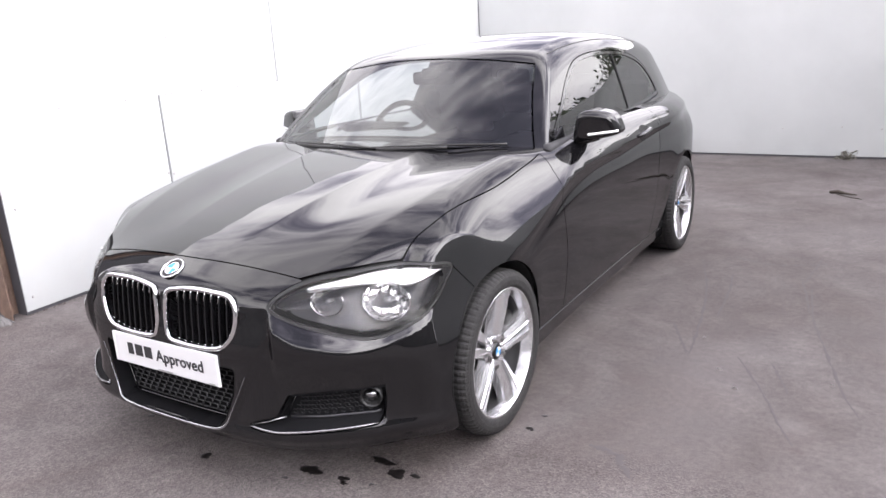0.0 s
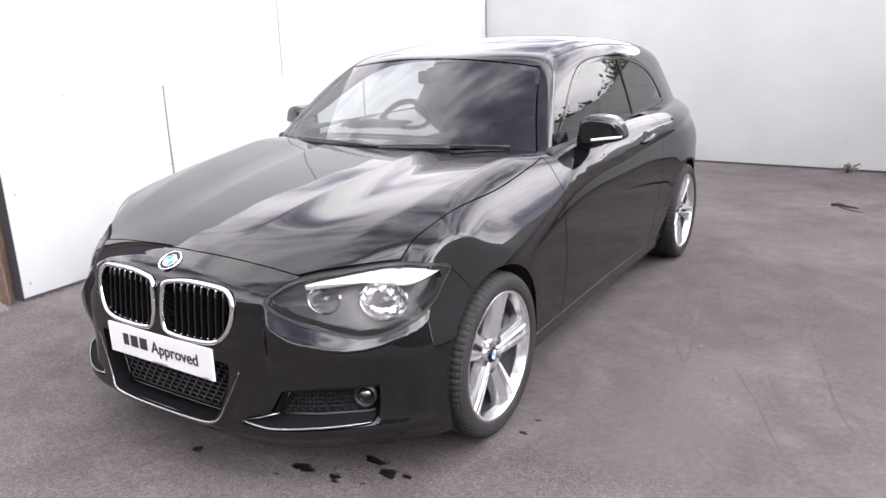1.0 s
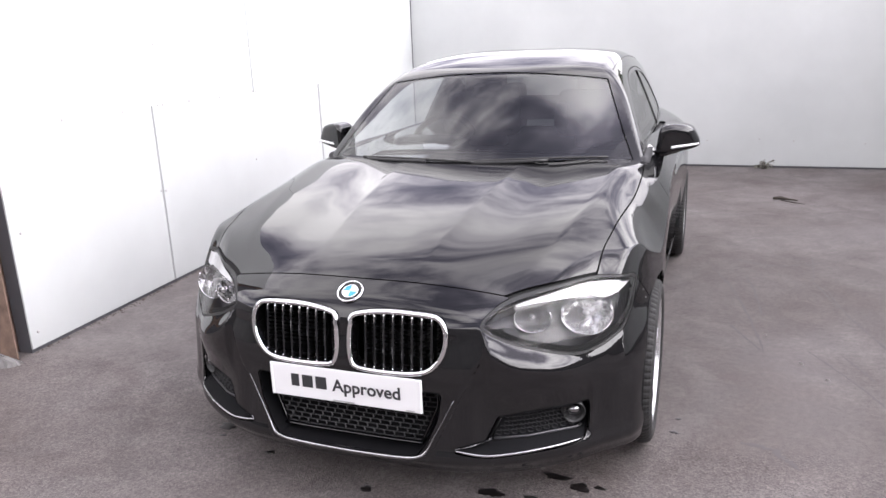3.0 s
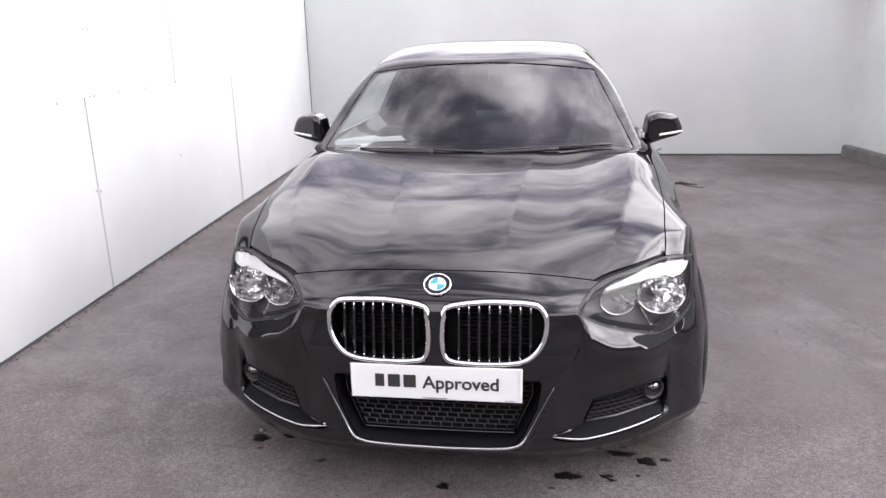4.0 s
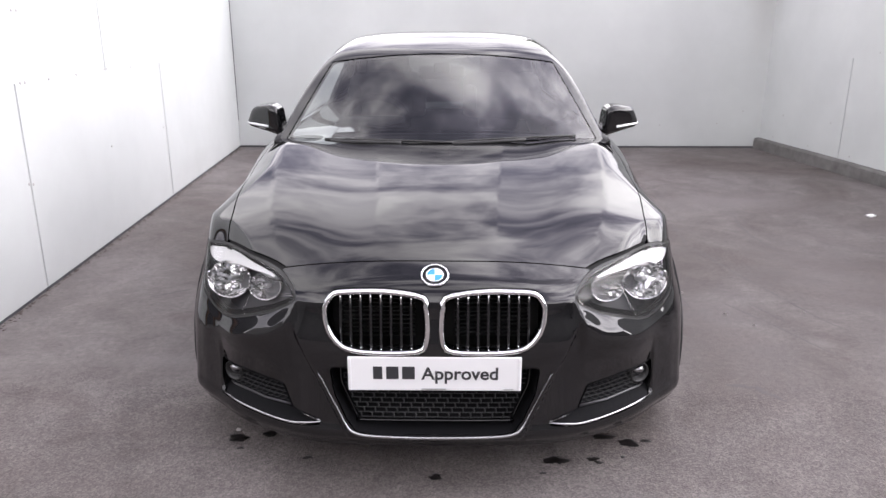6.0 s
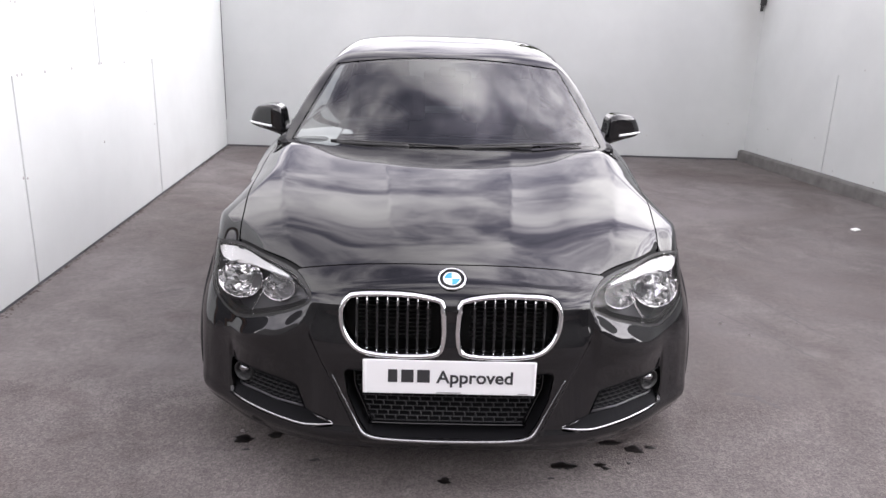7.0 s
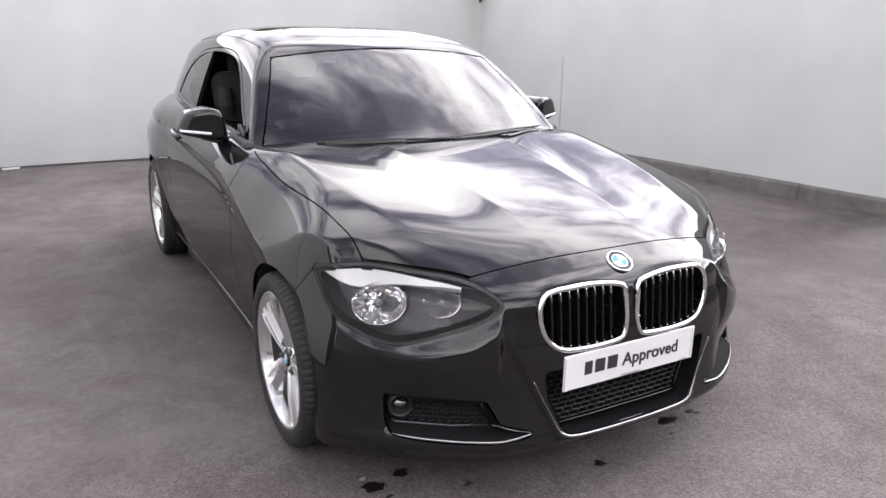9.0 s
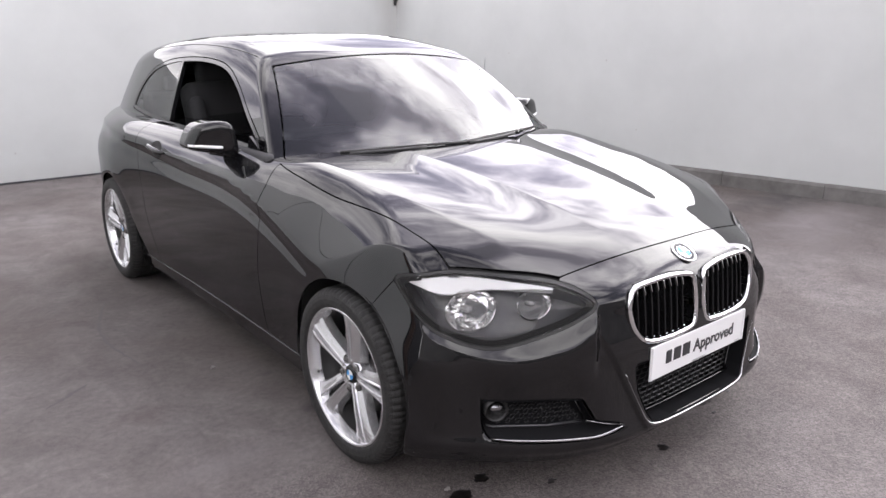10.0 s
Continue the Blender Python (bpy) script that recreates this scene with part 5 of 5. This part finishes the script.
bm_box(b, (CR[0] - 0.05, CR[1] - 0.03, 1.96), (0.03, 0.03, 0.36), None, 0.008, 2)
tagged(part_bm("junction_box", b, BLACK, None), "small dark cable box fixed in the wall corner", "junction box")

# kerb along the east wall, cast in lengths
o, u, inn, length = plan_frame(CR, RIGHT_END)
kerb = new("kerb")
tagged(kerb, "low dark concrete kerb along the foot of the wall", "kerb", kind="structure")
x = 0.0
while x < length - 0.05:
    x1 = min(x + 0.915, length)
    h, d = 0.128 + 0.005 * rng.random(), 0.074 + 0.005 * rng.random()
    sec = [(0.011, -0.02), (d + 0.012, -0.02), (d + 0.004, h - 0.02), (d - 0.012, h - 0.004), (d - 0.03, h), (0.011, h)]
    V = [o + u * q + inn * p + Vector((0, 0, z)) for q in (x + 0.003, x1 - 0.003) for p, z in sec]
    F = [[i, (i + 1) % 6, 6 + (i + 1) % 6, 6 + i] for i in range(6)] + [[5, 4, 3, 2, 1, 0], [6, 7, 8, 9, 10, 11]]
    part("kerb_stone", V, F, CONCRETE, kerb, smooth=False)
    x = x1

# rusty post at the end of the west wall, dark sheet beyond it, broken footing
b = bmesh.new()
bm_box(b, (-2.28, -0.070, 1.19), (0.012, 0.11, 2.42), None, 0.003, 1)
bm_box(b, (-2.225, -0.123, 1.19), (0.11, 0.010, 2.42), None, 0.003, 1)
bm_box(b, (-2.28, -0.123, 1.19), (0.02, 0.012, 2.42), None, 0.003, 1)
post = part_bm("steel_post", b, RUST, None)
tagged(post, "rusty brown steel post at the end of the white wall", "post")
wall_between("wall_south_west", (-7.0, -0.35), (-2.295, -0.155), 2.3, 0.06, DARKWALL, "dark sheet wall beyond the post")


def lump(name, x, y, rx, ry, h, material, seed, label, category, flat=False):
    """A low uneven mound or a flat irregular patch."""
    g_ = np.random.default_rng(seed)
    n_ = 26
    a_ = np.linspace(0, 2 * math.pi, n_, endpoint=False)
    w = 1 + 0.16 * np.sin(2 * a_ + g_.random() * 6) + 0.12 * np.sin(3 * a_ + g_.random() * 6) + 0.10 * np.sin(5 * a_ + g_.random() * 6) + 0.07 * g_.normal(size=n_)
    rings = [(1.0, 0.0), (0.93, 0.7), (0.6, 0.95), (0.25, 1.0)] if flat else [(1.0, -0.05), (0.8, 0.35), (0.5, 0.8), (0.2, 1.0)]
    V, F = [], []
    for q, z in rings:
        for i in range(n_):
            j = 0 if flat else g_.normal() * 0.18
            V.append((x + rx * q * w[i] * math.cos(a_[i]), y + ry * q * w[i] * math.sin(a_[i]), max(h * (z + j), 0.0008 if flat else -0.01)))
    for r_ in range(len(rings) - 1):
        for i in range(n_):
            F.append([r_ * n_ + i, r_ * n_ + (i + 1) % n_, (r_ + 1) * n_ + (i + 1) % n_, (r_ + 1) * n_ + i])
    F.append([(len(rings) - 1) * n_ + i for i in range(n_)])
    ob = new(name, mesh_of(name, V, F, material, smooth=flat))
    return tagged(ob, label, category)


lump("footing", -2.27, -0.185, 0.15, 0.075, 0.035, CONCRETE, 3, "broken concrete footing at the foot of the post", "footing")
for i, (x, y, rx, ry) in enumerate([(0.412, -0.524, 0.040, 0.026), (0.0, -0.626, 0.022, 0.017), (0.604, -0.369, 0.042, 0.020), (0.690, -0.411, 0.038, 0.022), (0.755, -0.395, 0.018, 0.012), (0.545, -0.515, 0.020, 0.014), (0.560, -0.535, 0.014, 0.010), (-0.726, -0.392, 0.040, 0.026), (-0.616, -0.361, 0.030, 0.020), (-0.449, -0.516, 0.017, 0.012), (0.36, -0.60, 0.010, 0.008), (0.65, -0.50, 0.010, 0.007), (-0.70, -0.46, 0.012, 0.008), (0.97, 0.05, 0.016, 0.012), (0.98, 0.16, 0.012, 0.008)]):
    lump("oil_spot", x, y, rx, ry, 0.0022, OIL, 20 + i, "dark wet oil spot on the asphalt", "stain", True)["group"] = "oil spots"


def ribbon(name, pts, width, material, label, seed=1, group=""):
    """A scuff drawn on the ground: a thin uneven strip."""
    g_ = np.random.default_rng(seed)
    p = np.array(pts, float)
    t_ = np.linspace(0, len(p) - 1, 10 * len(p))
    c_ = np.stack([spl(*[(i, v) for i, v in enumerate(p[:, k])])(t_) for k in (0, 1)], 1)
    d_ = np.gradient(c_, axis=0)
    d_ /= np.linalg.norm(d_, axis=1)[:, None]
    nn_ = np.stack([-d_[:, 1], d_[:, 0]], 1)
    e_ = np.sin(np.linspace(0, math.pi, len(c_))) ** 0.4
    wa, wb = (width * (0.5 + 0.3 * g_.normal(size=(len(c_), 1))) * e_[:, None] for _ in range(2))
    V = np.concatenate([np.c_[c_ + nn_ * np.abs(wa), np.full(len(c_), 0.0012)], np.c_[c_, np.full(len(c_), 0.0020)], np.c_[c_ - nn_ * np.abs(wb), np.full(len(c_), 0.0012)]])
    k_ = len(c_)
    F = [[r * k_ + i, r * k_ + i + 1, (r + 1) * k_ + i + 1, (r + 1) * k_ + i] for r in (0, 1) for i in range(k_ - 1)]
    ob = new(name, mesh_of(name, V, [f[::-1] for f in F], material, smooth=True))
    return tagged(ob, label, "mark", group)


for i, (p, w) in enumerate([
    (((1.52, 1.00), (1.66, 0.71), (1.75, 0.48), (1.82, 0.32)), 0.010),
    (((1.71, 2.06), (1.76, 1.59), (1.81, 1.36), (1.93, 0.84), (2.01, 0.60)), 0.011),
    (((1.17, 1.29), (1.25, 1.10), (1.33, 0.92)), 0.012),
    (((1.06, 2.42), (1.22, 1.79), (1.31, 1.14), (1.33, 0.92)), 0.012),
    (((1.65, 2.17), (1.70, 1.90), (1.74, 1.64)), 0.010),
    (((1.66, 0.98), (1.71, 0.85), (1.76, 0.71)), 0.012),
    (((1.20, 0.04), (1.30, 0.02), (1.35, -0.04), (1.39, -0.10)), 0.026),
    (((1.72, 2.67), (1.70, 2.40), (1.67, 2.11)), 0.012),
    (((1.29, 2.18), (1.33, 1.80), (1.35, 1.42)), 0.012),
    (((2.30, 3.00), (2.20, 2.40), (2.25, 1.80)), 0.014),
    (((1.20, 2.50), (1.50, 2.40), (1.90, 2.60)), 0.016),
    (((-1.10, 2.20), (-1.25, 1.70), (-1.20, 1.20)), 0.014),
    (((-1.62, 1.05), (-1.52, 1.12), (-1.44, 1.18)), 0.018),
    (((2.36, 0.92), (2.60, 0.85), (2.90, 0.90)), 0.018),
]):
    ribbon("tyre_scuff", p, w, SCUFF, "dark scuff mark drawn across the asphalt", i, "scuff marks")

# litter, twig, small stones
b = bmesh.new()
bm_box(b, (3.36, 2.90, 0.008), (0.075, 0.045, 0.012), Matrix.Rotation(0.5, 4, "Z") @ Matrix.Rotation(0.12, 4, "X"), 0.004, 2)
tagged(part_bm("litter", b, PAPER, None), "crumpled white scrap lying on the asphalt", "litter")
b = bmesh.new()
bm_box(b, (-1.76, 6.27, 0.012), (0.16, 0.03, 0.02), Matrix.Rotation(0.2, 4, "Z"), 0.006, 2)
tagged(part_bm("litter", b, PAPER, None), "pale scrap at the foot of the back wall", "litter")
V, F = tube([(1.60, 4.54, 0.012), (1.66, 4.56, 0.016), (1.72, 4.53, 0.010), (1.80, 4.50, 0.008)], [0.012, 0.016, 0.009, 0.004], 7)
V2, F2 = tube([(1.66, 4.50, 0.006), (1.75, 4.42, 0.005), (1.84, 4.36, 0.004)], [0.004, 0.004, 0.002], 5)
V, F = merge((V, F), (V2, F2))
tagged(new("twig", mesh_of("twig", V, F, STEM)), "dark dry twig lying on the asphalt", "twig")
for i, (x, y, r) in enumerate([(-0.74, -0.34, 0.010), (1.57, 0.68, 0.010), (1.90, 0.86, 0.010), (1.48, 0.83, 0.012), (-0.97, 1.0, 0.012), (2.9, 1.6, 0.012), (1.35, 1.15, 0.009)]):
    lump("stone_chip", x, y, r, r * 0.7, r * 0.8, PALE, 60 + i, "small pale stone chip on the asphalt", "stone")["group"] = "stone chips"

# weed at the foot of the back wall
g_ = np.random.default_rng(5)
stems, leaves = [], []
for k in range(9):
    a_, h_ = g_.random() * 6.28, 0.03 + 0.055 * g_.random()
    x0, y0 = 1.60 + 0.05 * g_.normal(), 6.26 + 0.015 * g_.normal()
    tip = np.array([x0 + 0.07 * math.cos(a_), min(y0 + 0.03 * math.sin(a_), 6.30), h_])
    root = np.array([x0, y0, -0.005])
    midp = (tip + root) / 2 + np.array([0, 0, 0.02])
    stems.append(tube([root, midp, tip], [0.003, 0.0025, 0.0015], 5))
    for j in range(9):
        q = g_.random() * 0.8 + 0.25
        c_ = root + (tip - root) * q + g_.normal(size=3) * np.array([0.022, 0.012, 0.012])
        c_[1], c_[2] = min(c_[1], 6.31), max(c_[2], 0.01)
        d1, d2 = g_.normal(size=3) * 0.013, g_.normal(size=3) * 0.008
        leaves.append((np.array([c_ - d1, c_ + d2, c_ + d1 + np.array([0, 0, 0.004]), c_ - d2]), [[0, 1, 2, 3]]))
weed = new("weed")
tagged(weed, "small straggly green weed growing at the wall foot", "weed")
part("stem", *merge(*stems), STEM, weed)
part("leaves", *merge(*leaves), LEAF, weed, smooth=False)["kind"] = "stuff"

# blown dirt and crumbs gathered along the wall feet
DIRT = mat("brown_dirt", (0.05, 0.038, 0.032), 0.95)
n, l, b = nodes_of(DIRT)
l.new(ramp(n, l, noise_node(n, l, 30, 4, 0.6), (0.3, (0.045, 0.036, 0.031)), (0.7, (0.11, 0.09, 0.08))), b.inputs["Base Color"])
g_ = np.random.default_rng(11)
crumbs = []
for a, c, count in ((LEFT_END, CL, 900), (CL, CR, 500)):
    o, u, inn, length = plan_frame(a, c)
    for k in range(count):
        d_ = length * g_.random()
        off = 0.008 + abs(g_.normal()) * (0.010 + 0.016 * math.sin(d_ * 2.3) ** 4)
        r_ = 0.002 + 0.006 * g_.random() ** 3
        p = o + u * d_ + inn * off
        w = 1 + 0.35 * g_.normal(size=6)
        ring = [(p.x + r_ * 1.6 * w[i] * math.cos(i * 1.047), p.y + r_ * 1.6 * w[i] * math.sin(i * 1.047), -0.001) for i in range(6)]
        crumbs.append((np.array(ring + [(p.x, p.y, r_ * 0.8)]), [[i, (i + 1) % 6, 6] for i in range(6)]))
dirt = new("wall_foot_dirt", mesh_of("wall_foot_dirt", *merge(*crumbs), DIRT, smooth=False))
tagged(dirt, "brown blown dirt and crumbs along the wall foot", "dirt", kind="stuff")

# trees beyond the back wall, seen in the glass and paint
CROWN = mat("tree_leaves", (0.055, 0.075, 0.035), 0.7)


def tree(x, y, height, spread, seed):
    g_ = np.random.default_rng(seed)
    root = new("tree")
    tagged(root, "green broad-leaved tree standing behind the white wall", "tree", "trees behind the wall")
    limbs = [tube([(x, y, -0.1), (x + 0.05, y, height * 0.3), (x - 0.05, y + 0.05, height * 0.6), (x, y, height * 0.9)], [0.16, 0.12, 0.08, 0.03], 9)]
    ends = []
    for k in range(11):
        a_, z0 = g_.random() * 6.28, height * (0.3 + 0.4 * g_.random())
        r_ = spread * (0.5 + 0.5 * g_.random())
        e_ = np.array([x + r_ * math.cos(a_), y + r_ * math.sin(a_), z0 + height * (0.12 + 0.3 * g_.random())])
        limbs.append(tube([(x, y, z0), ((x + e_[0]) / 2, (y + e_[1]) / 2, (z0 + e_[2]) / 2 + 0.1), e_], [0.06, 0.04, 0.015], 6))
        ends.append(e_)
    ends.append(np.array([x, y, height * 0.9]))
    part("trunk", *merge(*limbs), STEM, root)
    cs = np.concatenate([e_ + g_.normal(size=(260, 3)) * np.array([0.34, 0.34, 0.28]) * spread / 1.6 for e_ in ends])
    n_ = len(cs)
    d1, d2 = g_.normal(size=(n_, 3)), g_.normal(size=(n_, 3))
    d1 *= 0.085 / np.linalg.norm(d1, axis=1)[:, None]
    d2 *= 0.05 / np.linalg.norm(d2, axis=1)[:, None]
    V = np.stack([cs - d1, cs + d2, cs + d1, cs - d2], 1).reshape(-1, 3)
    part("crown", V, np.arange(4 * n_).reshape(-1, 4), CROWN, root, "", smooth=False)["kind"] = "stuff"


tree(3.0, 12.4, 3.5, 1.2, 1)
tree(5.6, 13.2, 3.4, 1.4, 2)

# unseen plain dark walls, added to close the yard behind the viewer
SHADE = mat("unseen_dark_wall", (0.055, 0.055, 0.058), 0.7)
n, l, b = nodes_of(SHADE)
l.new(ramp(n, l, noise_node(n, l, 0.8, 5, 0.6), (0.3, (0.12, 0.12, 0.12)), (0.7, (0.20, 0.195, 0.19))), b.inputs["Base Color"])
wall_between("wall_south", (14.0, -11.0), (-14.0, -11.0), 4.6, 0.3, SHADE, "unseen plain dark wall added to close the yard")
wall_between("wall_far_west", (-12.0, -11.0), (-12.0, -0.5), 4.0, 0.3, SHADE, "unseen plain dark wall added to close the yard")
wall_between("wall_far_east", (12.0, -0.3), (12.0, -11.0), 3.2, 0.3, SHADE, "unseen plain dark wall added to close the yard")
